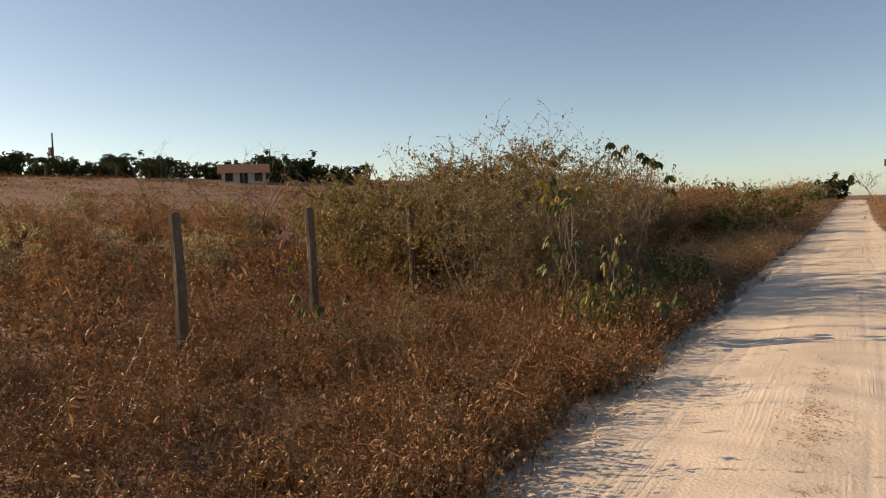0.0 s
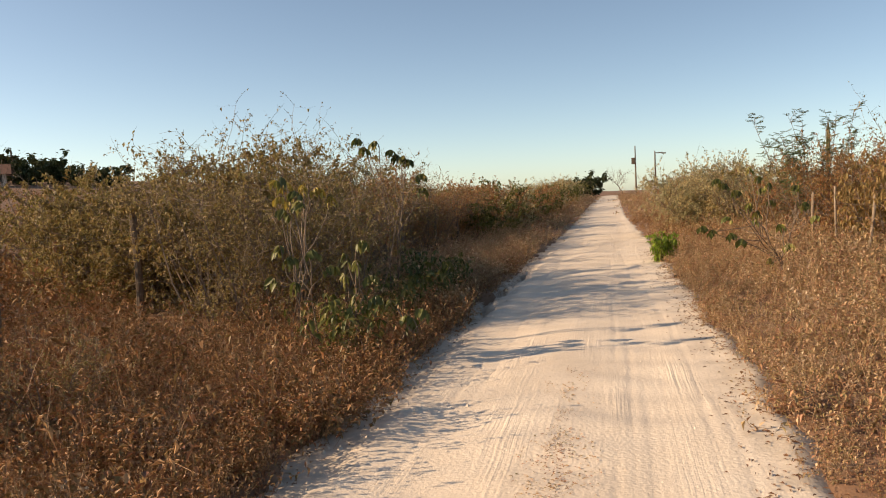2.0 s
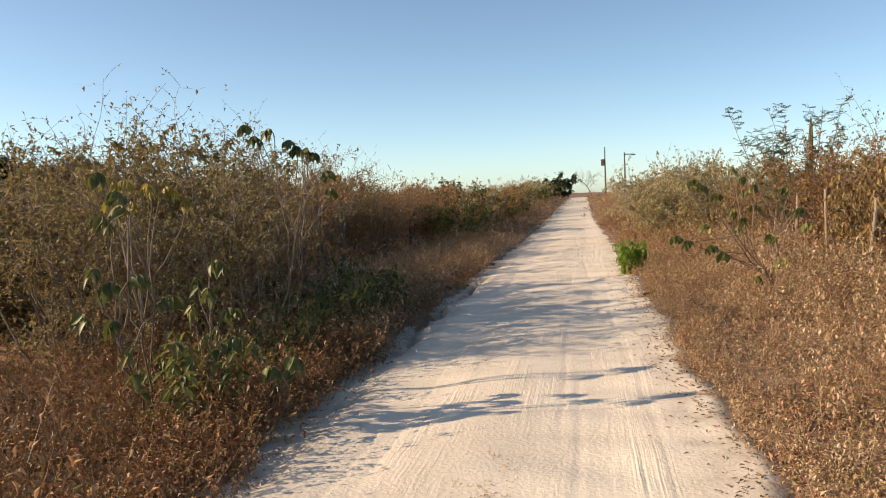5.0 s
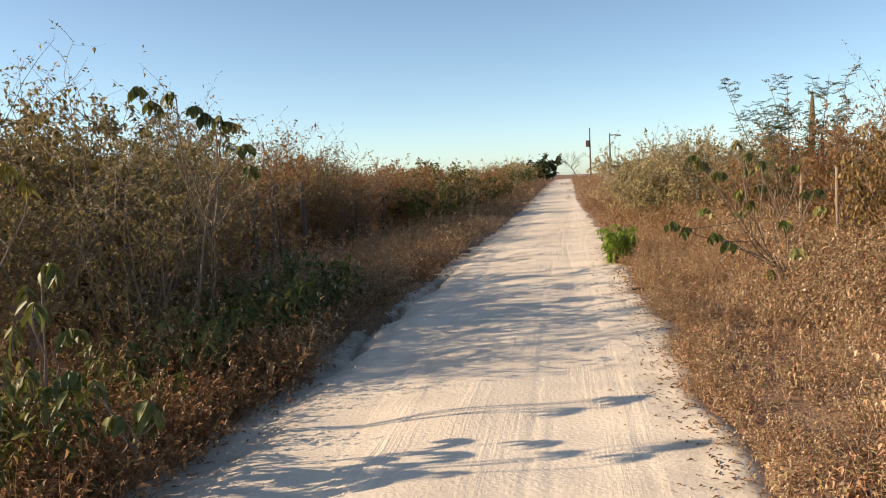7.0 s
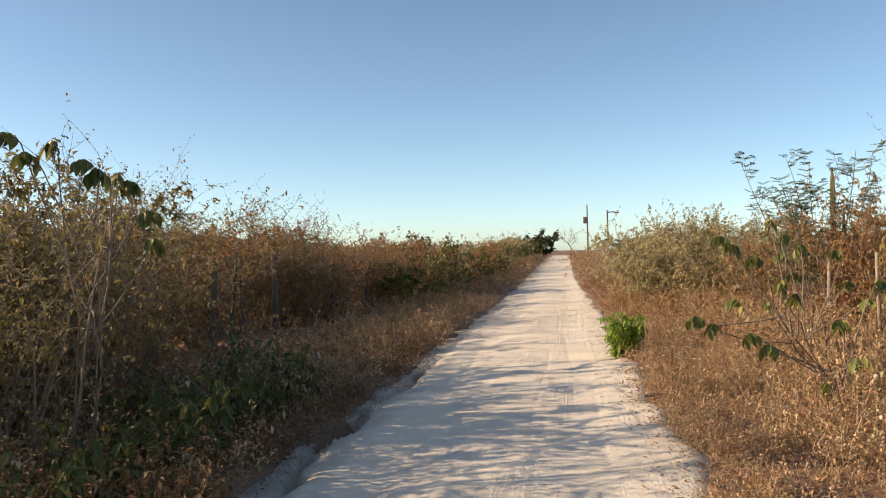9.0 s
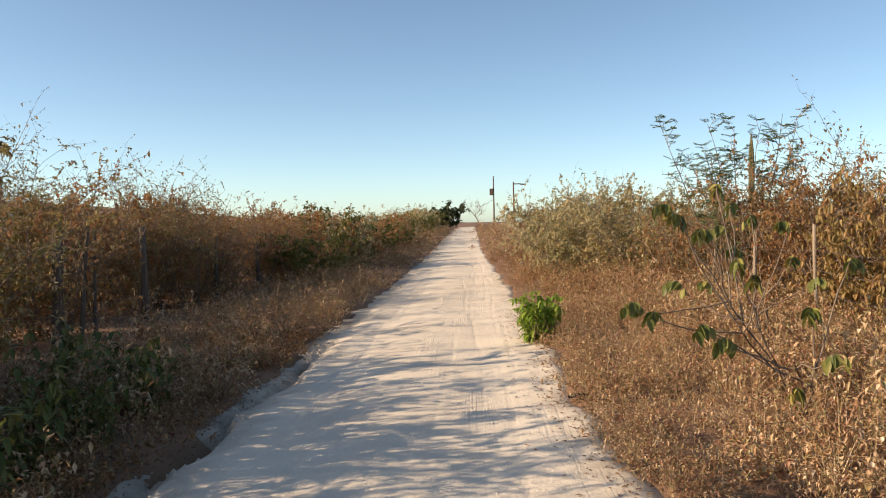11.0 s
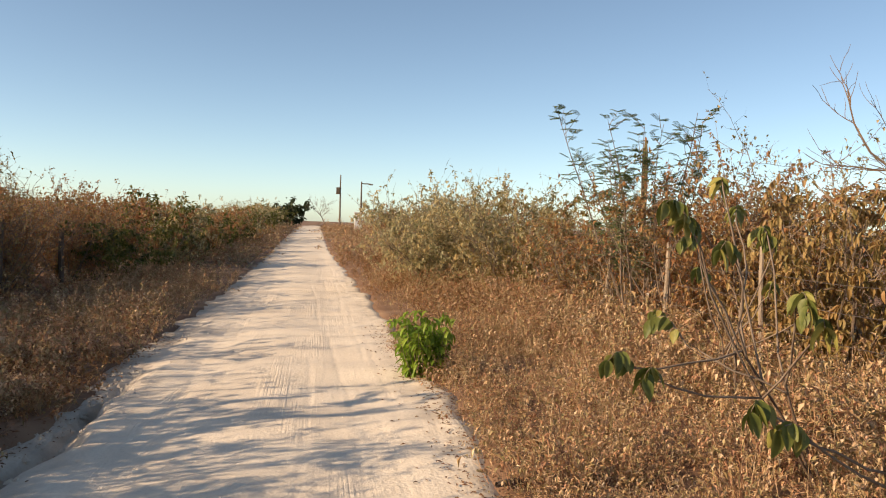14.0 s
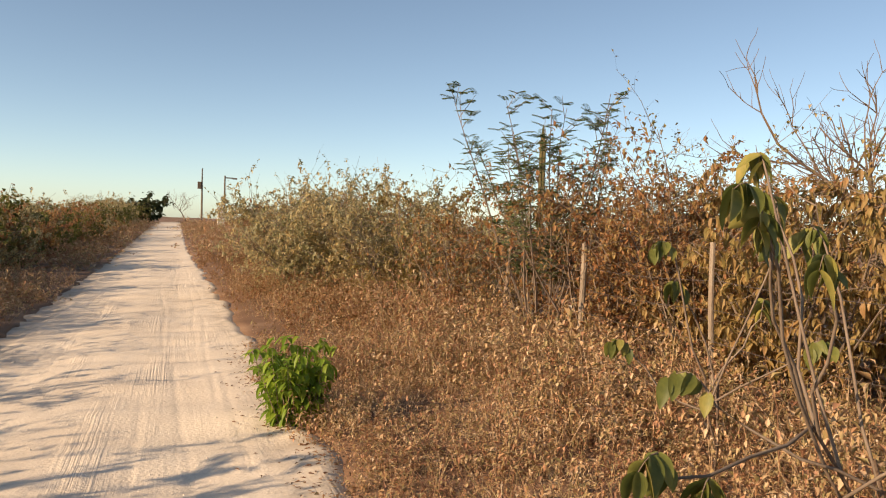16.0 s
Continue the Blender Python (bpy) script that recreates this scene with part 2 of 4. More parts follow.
class Soup:
    """Vertices and faces gathered for one mesh."""

    def __init__(self):
        self.V, self.F = [], []

    def tube(self, pts, radii, sides=3):
        b = len(self.V)
        n = len(pts)
        for i, q in enumerate(pts):
            d = (pts[min(i + 1, n - 1)] - pts[max(i - 1, 0)]).normalized()
            u = d.orthogonal().normalized()
            w = d.cross(u)
            for k in range(sides):
                a = 2 * math.pi * k / sides
                c = q + (u * math.cos(a) + w * math.sin(a)) * radii[i]
                self.V.append((c.x, c.y, c.z))
        for i in range(n - 1):
            for k in range(sides):
                k2 = (k + 1) % sides
                self.F.append((b + i * sides + k, b + i * sides + k2, b + (i + 1) * sides + k2, b + (i + 1) * sides + k))

    def leaf(self, p, d, up, L, W, fold=0.25, droop=0.2):
        """A small leaf folded along its midrib."""
        s = d.cross(up)
        s = s.normalized() if s.length > 1e-4 else d.orthogonal().normalized()
        nrm = s.cross(d)
        b = len(self.V)
        mid = p + d * (0.45 * L) + nrm * (fold * W)
        a = s * (W * 0.5)
        tip = p + d * L - nrm * (droop * L)
        for c in (p, mid - a, tip, mid + a):
            self.V.append((c.x, c.y, c.z))
        self.F += [(b, b + 2, b + 1), (b, b + 3, b + 2)]

    def ribbon(self, pts, w, rng):
        """A thin flat stem."""
        side = (pts[-1] - pts[0]).cross(rv(rng)).normalized() * w
        b = len(self.V)
        n = len(pts)
        for i, q in enumerate(pts):
            e = side * (1 - 0.6 * i / (n - 1))
            self.V += [tuple(q - e), tuple(q + e)]
        for i in range(b, b + 2 * n - 2, 2):
            self.F += [(i, i + 1, i + 3), (i, i + 3, i + 2)]

    def bigleaf(self, p, d, up, L, W, curl=0.3, rows=5):
        """A broad oval leaf with midrib, cupped and drooping at the tip."""
        s = d.cross(up)
        s = s.normalized() if s.length > 1e-4 else d.orthogonal().normalized()
        nrm = s.cross(d)
        b = len(self.V)
        for i in range(rows + 1):
            t = i / rows
            w = W * 0.5 * math.sin(math.pi * min(0.98, 0.04 + t * 0.96) ** 0.8) ** 0.75
            c = p + d * (L * t) - nrm * (curl * L * t * t)
            for k in (-1, 0, 1):
                q = c + s * (w * k) + nrm * (abs(k) * w * 0.5)
                self.V.append((q.x, q.y, q.z))
        for i in range(rows):
            for k in (0, 1):
                self.F.append((b + i * 3 + k, b + i * 3 + k + 1, b + i * 3 + k + 4, b + i * 3 + k + 3))

    def ob(self, name, mat, parent=None, smooth=False):
        return link_mesh(name, self.V, self.F, mat, parent, smooth)


def rv(rng, s=1.0):
    return Vector((rng.uniform(-s, s), rng.uniform(-s, s), rng.uniform(-s, s)))


def limb(rng, p, d, length, segs, wob, lift=0.0):
    pts = [p.copy()]
    for _ in range(segs):
        d = (d + rv(rng, wob) + Vector((0, 0, lift))).normalized()
        p = p + d * (length / segs)
        pts.append(p)
    return pts


def smooth01(a, b, x):
    t = np.clip((x - a) / (b - a), 0, 1)
    return t * t * (3 - 2 * t)


def wave(x, y, s, k=0):
    """Cheap smooth noise in -1..1 for arrays."""
    return (np.sin(x * s + 1.7 * k + 1.3 * np.sin(y * s * 0.7 + k)) + np.sin(y * s * 1.13 + 2.1 * k + 1.1 * np.sin(x * s * 0.83 - k))) * 0.5


# ---- lie of the land ----
def edge_l(y):
    return -1.92 - 0.12 * smooth01(9, 14, y) * (1 - smooth01(21, 26, y)) - 0.04 * smooth01(40, 80, y) + 0.06 * np.sin(y * 1.7) + 0.04 * np.sin(y * 4.1 + 1)


def edge_r(y):
    return 1.24 - 0.42 * smooth01(20, 60, y) + 0.06 * np.sin(y * 1.3 + 2) + 0.04 * np.sin(y * 3.7)


def land(x, y):
    x, y = np.asarray(x, float), np.asarray(y, float)
    z = -0.09 * smooth01(12, 30, y) + 0.75 * smooth01(45, 125, y) - 3.0 * smooth01(135, 260, y)
    z = z + 0.04 * np.clip(x, -2.4, 2.4)
    z = z + 0.09 * np.clip(-x - 13, 0, 62) * smooth01(13, 22, -x)
    z = z + 0.03 * wave(x, y, 0.9, 1) * smooth01(2.5, 5, np.abs(x))
    return z


def road_z(x, y):
    x, y = np.asarray(x, float), np.asarray(y, float)
    z = land(x, y)
    near = 1 - smooth01(40, 60, y)
    r = 0.010 * np.sin(y * 5.3 + 1.2 * np.sin(x * 1.9 + y * 0.6) + 0.8 * np.sin(y * 1.1)) * (0.6 + 0.4 * np.sin(x * 1.3 + y * 0.37))
    r = r + 0.006 * np.sin(y * 11.0 + 1.6 * np.sin(x * 2.7 - y * 0.8)) + 0.006 * wave(x, y, 5.0, 3)
    r = r - 0.012 * np.exp(-((x - 0.45) / 0.25) ** 2) - 0.012 * np.exp(-((x + 1.05) / 0.24) ** 2) + 0.012 * np.exp(-((x + 0.3) / 0.3) ** 2)
    for x0, ph in ((0.08, 0), (0.17, 1), (0.30, 2), (0.38, 3), (0.62, 4), (0.71, 5), (0.8, 6), (-0.86, 7), (-0.95, 8), (-1.12, 9), (-1.2, 10)):
        xc = x0 + 0.05 * np.sin(y * 0.31 + ph) + 0.02 * np.sin(y * 1.1 + 2 * ph)
        r = r - 0.005 * np.exp(-((x - xc) / 0.018) ** 2) * smooth01(-0.2, 0.7, np.sin(y * 0.45 + 1.9 * ph) + 0.4 * np.sin(y * 1.3 + ph))
    r = r + 0.016 * np.sin(y * 2.3 + 0.9 * np.sin(x * 1.1 + 0.5)) * np.sin(y * 0.57 + 0.8)
    ditch = -1.79 - 0.07 * np.sin(y * 0.9) - 0.05 * np.sin(y * 2.7) + 0.03 * np.sin(y * 7.1)
    w = 0.085 + 0.03 * np.sin(y * 2.1 + 1) + 0.02 * np.sin(y * 5.7)
    deep = 0.22 * smooth01(12.0, 14.5, y) * (1 - smooth01(18.5, 21.5, y)) * (0.75 + 0.25 * np.sin(y * 3.3))
    r = r - deep * np.exp(-np.abs((x - ditch) / w) ** 3)
    r = r - 0.05 * smooth01(11, 13, y) * (1 - smooth01(19, 22, y)) * (1 - smooth01(-0.06, 0.02, x - ditch))
    r = r - 0.035 * (1 - smooth01(-1.75, -1.45, x)) + 0.012 * wave(x, y, 9.0, 5) * (1 - smooth01(-1.7, -1.3, x))
    r = r + 0.02 * smooth01(1.0, 1.3, x)
    return z + r * near


def sheet(name, xs, ys, fz, mat):
    X, Y = np.meshgrid(xs, ys)
    V = np.stack([X, Y, fz(X, Y)], -1).reshape(-1, 3)
    nx, ny = len(xs), len(ys)
    i = (np.arange(ny - 1)[:, None] * nx + np.arange(nx - 1)[None]).reshape(-1)
    F = np.stack([i, i + 1, i + nx + 1, i + nx], -1)
    return link_mesh(name, V, F, mat, smooth=True)


def graded(*runs):
    out = []
    for a, b, st in runs:
        out += list(np.arange(a, b, st))
    return np.array(out + [runs[-1][1]])


def ground_z(x, y):
    inside = smooth01(0, 0.3, x - edge_l(y) + 0.05) * smooth01(0, 0.3, edge_r(y) + 0.05 - x) * (1 - smooth01(150, 160, y))
    lump = 0.02 * wave(x, y, 3.1, 2) + 0.012 * wave(x, y, 8.3, 4)
    return land(x, y) + lump * (1 - smooth01(30, 60, np.hypot(x, y))) - 0.3 * inside


tagged(sheet("ground", graded((-1600, -100, 100), (-100, -20, 4), (-20, -9, 0.5), (-9, 7, 0.16), (7, 20, 0.5), (20, 100, 4), (100, 1600, 100)),
             graded((-600, -40, 40), (-40, -4, 2), (-4, 36, 0.2), (36, 60, 0.8), (60, 300, 5), (300, 2400, 100)), ground_z, M_SOIL),
       "dry brown soil with leaf litter and bare patches", "ground", kind="structure")

ry = graded((-8, 1, 0.3), (1, 26, 0.055), (26, 44, 0.14), (44, 170, 1.0))
ru = np.linspace(0, 1, 150)
RX = edge_l(ry)[:, None] - 0.42 + (edge_r(ry) - edge_l(ry) + 0.72)[:, None] * ru[None]
RY = np.repeat(ry[:, None], len(ru), 1)
RZ = road_z(RX, RY) + 0.012 - 0.14 * (smooth01(0.90, 1.0, ru) + 1 - smooth01(0.0, 0.1, ru))[None]
ii = (np.arange(len(ry) - 1)[:, None] * len(ru) + np.arange(len(ru) - 1)[None]).reshape(-1)
tagged(link_mesh("road", np.stack([RX, RY, RZ], -1).reshape(-1, 3), np.stack([ii, ii + 1, ii + len(ru) + 1, ii + len(ru)], -1), M_SAND, smooth=True),
       "pale sandy dirt road with tyre tracks and an eroded gutter", "dirt road", kind="structure")


# ---- ground cover ----
def weed(rng, height, stems, leaves, spread, lw):
    """One dry weed clump: wiry stems that fork into side twigs, with small curled leaves bunched towards the tips."""
    s = Soup()
    up = Vector((0, 0, 1))
    for _ in range(stems):
        a = rng.uniform(0, 6.283)
        tilt = rng.uniform(0.05, spread)
        d = Vector((math.cos(a) * tilt, math.sin(a) * tilt, 1)).normalized()
        h = height * rng.uniform(0.4, 1.2)
        pts = limb(rng, Vector((math.cos(a), math.sin(a), 0)) * rng.uniform(0, 0.16), d, h, 3, 0.28)
        s.ribbon(pts, 0.0015, rng)
        twigs = [pts]
        for k in (1, 2):
            g = limb(rng, pts[k], (d + rv(rng, 0.9)).normalized(), h * rng.uniform(0.25, 0.5), 2, 0.3)
            s.ribbon(g, 0.0011, rng)
            twigs.append(g)
        for _ in range(leaves):
            w = twigs[rng.randrange(3)]
            i = rng.randrange(1, len(w))
            q = w[i - 1].lerp(w[i], rng.random() ** 0.5)
            e = (rv(rng) + Vector((0, 0, -0.1))).normalized()
            s.leaf(q, e, up, lw * rng.uniform(0.6, 1.5), lw * rng.uniform(0.35, 0.75), 0.3, rng.uniform(0, 0.5))
    return np.array(s.V), np.array(s.F)


def tuft(rng, height, blades):
    """One grass tuft of bent narrow blades."""
    s = Soup()
    for _ in range(blades):
        a = rng.uniform(0, 6.283)
        t = rng.uniform(0.1, 0.8)
        d = Vector((math.cos(a) * t, math.sin(a) * t, 1)).normalized()
        pts = limb(rng, Vector((math.cos(a), math.sin(a), 0)) * rng.uniform(0, 0.05), d, height * rng.uniform(0.5, 1.15), 3, 0.25, -0.12)
        side = d.cross(Vector((0, 0, 1))).normalized() * 0.004
        b = len(s.V)
        for i, q in enumerate(pts):
            w = side * (1 - i / 3.3)
            s.V += [tuple(q - w), tuple(q + w)]
        for i in range(b, b + 6, 2):
            s.F += [(i, i + 1, i + 3), (i, i + 3, i + 2)]
    return np.array(s.V), np.array(s.F)


def scatter(name, spots, templates, mat, label, category, rng, fz=ground_z):
    """Merges many turned and scaled clumps into one mesh. spots: x, y, scale."""
    Vs, Fs, base = [], [], 0
    for x, y, sc in spots:
        V, F = templates[rng.randrange(len(templates))]
        a = rng.uniform(0, 6.283)
        c, s = math.cos(a) * sc, math.sin(a) * sc
        W = np.empty_like(V)
        W[:, 0] = V[:, 0] * c - V[:, 1] * s + x
        W[:, 1] = V[:, 0] * s + V[:, 1] * c + y
        W[:, 2] = V[:, 2] * sc * rng.uniform(0.85, 1.15) + float(fz(x, y)) - 0.01
        Vs.append(W)
        Fs.append(F + base)
        base += len(V)
    return tagged(link_mesh(name, np.concatenate(Vs), np.concatenate(Fs), mat), label, category, kind="stuff")


def mat_patch(rng, n, size, r, h):
    """A loose low heap of dead leaves and crumbs."""
    s = Soup()
    for _ in range(n):
        a, q = rng.uniform(0, 6.283), r * math.sqrt(rng.random())
        p = Vector((math.cos(a) * q, math.sin(a) * q, h * rng.random() ** 1.6 * (1.1 - q / r)))
        s.leaf(p, (rv(rng) + Vector((0, 0, 0.1))).normalized(), Vector((0, 0, 1)), size * rng.uniform(0.5, 1.6), size * rng.uniform(0.25, 0.6), 0.3, rng.uniform(0, 0.4))
    return np.array(s.V), np.array(s.F)


rng = random.Random(7)
WEEDS = [weed(rng, 0.42, 8, 12, 1.2, 0.036) for _ in range(7)]
WEEDS_LO = [weed(rng, 0.2, 7, 7, 1.8, 0.029) for _ in range(6)]
WEEDS_FAR = [weed(rng, 0.6, 9, 6, 0.9, 0.065) for _ in range(4)]
WEEDS_FINE = [weed(rng, 0.42, 8, 13, 1.2, 0.029) for _ in range(7)]
STALKS = [weed(rng, 0.75, 3, 10, 0.6, 0.036) for _ in range(5)]
TUFTS = [tuft(rng, 0.34, 18) for _ in range(5)]
MATS = [mat_patch(rng, 60, 0.024, 0.3, 0.1) for _ in range(6)]
MATS_FAR = [mat_patch(rng, 40, 0.1, 0.8, 0.35) for _ in range(5)]


def spots_in(rng, n, x0, x1, y0, y1, keep, s0=0.7, s1=1.3):
    out = []
    while len(out) < n:
        x, y = rng.uniform(x0, x1), rng.uniform(y0, y1)
        k = keep(x, y)
        if k > 0 and rng.random() < k:
            out.append((x, y, rng.uniform(s0, s1) * (0.55 + 0.45 * min(1, k)) * (1 + 0.28 * float(wave(x, y, 2.3, 4)) + 0.25 * float(wave(x, y, 5.1, 7)))))
    return out


def left_keep(x, y):
    d = float(edge_l(y)) - x
    return 0 if d < 0.02 else min(1.0, 0.25 + d * 1.1) * (0.75 + 0.25 * float(wave(x, y, 1.5, 2)))


def right_keep(x, y):
    d = x - float(edge_r(y))
    bare = math.exp(-((x - 3.0) ** 2 / 0.35 + (y - 17.6) ** 2 / 0.5))
    return 0 if d < 0.02 else min(1.0, 0.2 + d * 0.9) * (0.75 + 0.25 * float(wave(x, y, 1.3, 6))) * (1 - bare)


BR, ST = "tangled reddish-brown dry weeds beside the road", "straw-coloured dry weeds on the road verge"
scatter("dry_weeds", spots_in(rng, 1250, -8.2, -1.9, 2.2, 12, left_keep, 0.75, 1.3), WEEDS, M_WEED, BR, "dry weeds", rng)
scatter("dry_weeds", spots_in(rng, 520, -4.8, -1.9, 12, 36, left_keep, 0.9, 1.7), WEEDS, M_WEED2, "straw-brown dry weeds below the hedge", "dry weeds", rng)
scatter("dry_weeds", spots_in(rng, 1050, 1.2, 4.9, 5, 23, right_keep, 0.8, 1.3), WEEDS_FINE, M_WEED2, ST, "dry weeds", rng)
scatter("dry_weeds", spots_in(rng, 420, 0.8, 5.0, 23, 44, right_keep, 0.9, 1.6), WEEDS, M_WEED, "russet dry weeds on the road verge", "dry weeds", rng)
scatter("low_weeds", spots_in(rng, 800, -3.6, -1.8, 1.5, 22, lambda x, y: 1.0 if x < edge_l(y) - 0.03 else 0), WEEDS_LO, M_WEED, "low brown creeping weeds at the road edge", "dry weeds", rng)
scatter("low_weeds", spots_in(rng, 900, 1.1, 4.0, 4.5, 22, lambda x, y: 1.0 if x > edge_r(y) + 0.03 else 0), WEEDS_LO, M_WEED2, "low straw-brown creeping weeds at the road edge", "dry weeds", rng)
scatter("leaf_litter", spots_in(rng, 700, -6, -1.8, 2.2, 18, lambda x, y: 1.0 if x < edge_l(y) - 0.1 else 0), MATS, M_LITTER, "dead brown leaves heaped under the weeds", "leaf litter", rng)
scatter("leaf_litter", spots_in(rng, 700, 1.1, 4.5, 5, 22, lambda x, y: 1.0 if x > edge_r(y) + 0.1 else 0), MATS, M_WEED2, "dead straw-coloured leaves under the weeds", "leaf litter", rng)
scatter("dry_grass", spots_in(rng, 350, -9, -2.1, 1.5, 20, left_keep), TUFTS, M_WEED2, "dry bent grass tufts", "dry grass", rng)
scatter("dry_grass", spots_in(rng, 300, 1.3, 6, 4.5, 24, right_keep), TUFTS, M_WEED2, "dry bent grass tufts", "dry grass", rng)
scatter("field_weeds", spots_in(rng, 850, -28, -8, 2, 36, lambda x, y: 1.0 if x > -15 else 0.55, 0.9, 1.7), WEEDS_FAR, M_WEED, "tall brown weeds covering the open field", "dry weeds", rng)
scatter("field_weeds", spots_in(rng, 1400, -80, -8, 4, 70, lambda x, y: 1.0, 0.8, 1.8), MATS_FAR, M_WEED, "low brown growth covering the open field", "dry weeds", rng)
scatter("field_weeds", spots_in(rng, 900, -12, 14, 40, 130, lambda x, y: 0 if edge_l(y) - 0.4 < x < edge_r(y) + 0.4 else 1.0, 1.0, 2.0), MATS_FAR, M_WEED2, "dry grass and weeds along the far road", "dry weeds", rng)
scatter("field_weeds", spots_in(rng, 500, -8, 8, 40, 110, lambda x, y: 0 if edge_l(y) - 0.3 < x < edge_r(y) + 0.3 else 1.0, 0.9, 1.7), WEEDS_FAR, M_WEED2, "dry grass and weeds along the far road", "dry weeds", rng)
scatter("tall_weeds", spots_in(rng, 430, 3.2, 5.0, 12.5, 28, lambda x, y: 1.0, 1.2, 1.8), WEEDS_FINE, M_WEED2, "knee-high straw-brown weeds in front of the fence", "dry weeds", rng)
scatter("tall_weeds", spots_in(rng, 330, 1.0, 4.6, 20.5, 34, right_keep, 0.9, 1.4), WEEDS_FINE, M_WEED2, "knee-high russet weeds along the verge", "dry weeds", rng)
scatter("tall_weeds", spots_in(rng, 480, -17, -7.2, 3, 22, lambda x, y: 1.0, 0.9, 1.4), WEEDS_FAR, M_WEED, "knee-high brown weeds behind the fence", "dry weeds", rng)
scatter("dry_stalks", spots_in(rng, 300, -4.6, -2.05, 2.6, 13, lambda x, y: 1.0 if x < edge_l(y) - 0.15 else 0, 0.6, 1.15), STALKS, M_WEED, "tall thin brown weed stalks on the road verge", "dry weeds", rng)
scatter("dry_stalks", spots_in(rng, 170, 1.9, 4.6, 10, 24, lambda x, y: 1.0, 0.6, 1.05), STALKS, M_WEED2, "tall thin straw-brown weed stalks on the verge", "dry weeds", rng)
scatter("edge_weeds", spots_in(rng, 330, -2.5, -1.75, 2.2, 13, lambda x, y: 1.0 if edge_l(y) - 0.5 < x < edge_l(y) + 0.05 else 0, 0.6, 1.0), WEEDS, M_WEED, "brown weeds overhanging the road edge", "dry weeds", rng)
scatter("edge_weeds", spots_in(rng, 260, 1.1, 1.9, 5, 24, lambda x, y: 1.0 if edge_r(y) - 0.02 < x < edge_r(y) + 0.4 else 0, 0.4, 0.7), WEEDS, M_WEED2, "straw-brown weeds overhanging the road edge", "dry weeds", rng)


# ---- shrubs and trees ----
def gz(x, y):
    return float(ground_z(x, y))


def shrub_soups(rng, height, radius, stems, twigs, fine, leaf_n, leaf_l, leaf_w, lift=0.1, wob=0.25, broad=False, hang=0.3, lean=0.9):
    """Stems that fork into twigs and fine twigs, with leaves along the outer ones."""
    wood, crown = Soup(), Soup()
    up = Vector((0, 0, 1))
    for _ in range(stems):
        a = rng.uniform(0, 6.283)
        out = rng.uniform(0.15, lean)
        d = Vector((math.cos(a) * out, math.sin(a) * out, 1)).normalized()
        L = height * rng.uniform(0.65, 0.98)
        base = Vector((math.cos(a), math.sin(a), 0)) * rng.uniform(0, 0.25) * radius
        main = limb(rng, base, d, L, 5, wob * 0.6, lift * 0.3)
        r0 = 0.008 + 0.005 * height * rng.uniform(0.4, 1)
        wood.tube(main, [r0 * (1 - 0.8 * i / 5) for i in range(6)], 4)
        for _ in range(twigs):
            i = rng.randrange(0, 5)
            p = main[i].lerp(main[i + 1], rng.random())
            b = rng.uniform(0, 6.283)
            e = Vector((math.cos(b), math.sin(b), rng.uniform(-0.1, 0.8))).normalized()
            tw = limb(rng, p, e, radius * rng.uniform(0.45, 0.95), 4, wob, lift)
            if fine > 4:
                wood.tube(tw, [0.0048, 0.004, 0.0034, 0.0026, 0.0015], 3)
            else:
                wood.ribbon(tw, 0.006, rng)
            full = rng.choice((0.15, 0.6, 1.1, 2.0))
            for _ in range(fine):
                j = rng.randrange(1, 5)
                q = tw[j - 1].lerp(tw[j], rng.random())
                g = limb(rng, q, (e * 0.5 + rv(rng)).normalized(), radius * rng.uniform(0.18, 0.42), 3, wob * 1.3, lift)
                wood.ribbon(g, 0.0027, rng)
                for _ in range(int(leaf_n * full + rng.random())):
                    k = rng.randrange(1, 4)
                    c = g[k - 1].lerp(g[k], rng.random())
                    v = (rv(rng) + Vector((0, 0, -hang))).normalized()
                    sz = rng.uniform(0.6, 1.3)
                    if broad:
                        crown.bigleaf(c, v, up, leaf_l * sz, leaf_w * sz, 0.35, 3)
                    else:
                        crown.leaf(c, v, up, leaf_l * sz, leaf_w * sz, 0.25, rng.uniform(0, 0.4))
    return wood, crown


def shrub(name, seed, m_wood, m_leaf, label, category, **kw):
    r = random.Random(seed)
    wood, crown = shrub_soups(r, **kw)
    ob = tagged(new(name), label, category)
    ob.empty_display_size = 0.2
    wood.ob("trunk", m_wood, ob)
    if crown.V:
        tagged(crown.ob("crown", m_leaf, ob), kind="stuff")
    return ob


def put(ob, x, y, sc=1.0, turn=0.0, sink=0.03, zs=None):
    """Stands a thing on the ground."""
    ob.matrix_basis = pose(x, y, gz(x, y) - sink, 0, 0, turn) @ Matrix.Diagonal((sc, sc, zs or sc, 1))
    return ob


def more(ob, x, y, sc, turn, zs=None, label=""):
    c = copy_thing(ob, pose(0, 0, 0))
    put(c, x, y, sc, turn, zs=zs)
    return tagged(c, label)


# thicket of vine-covered shrubs behind the fence, first kinds then copies
def kinds(name, n, seed, m_wood, m_leaf, label, category="shrub", **kw):
    return [shrub(name, seed + i, m_wood, m_leaf, label, category, **kw) for i in range(n)]


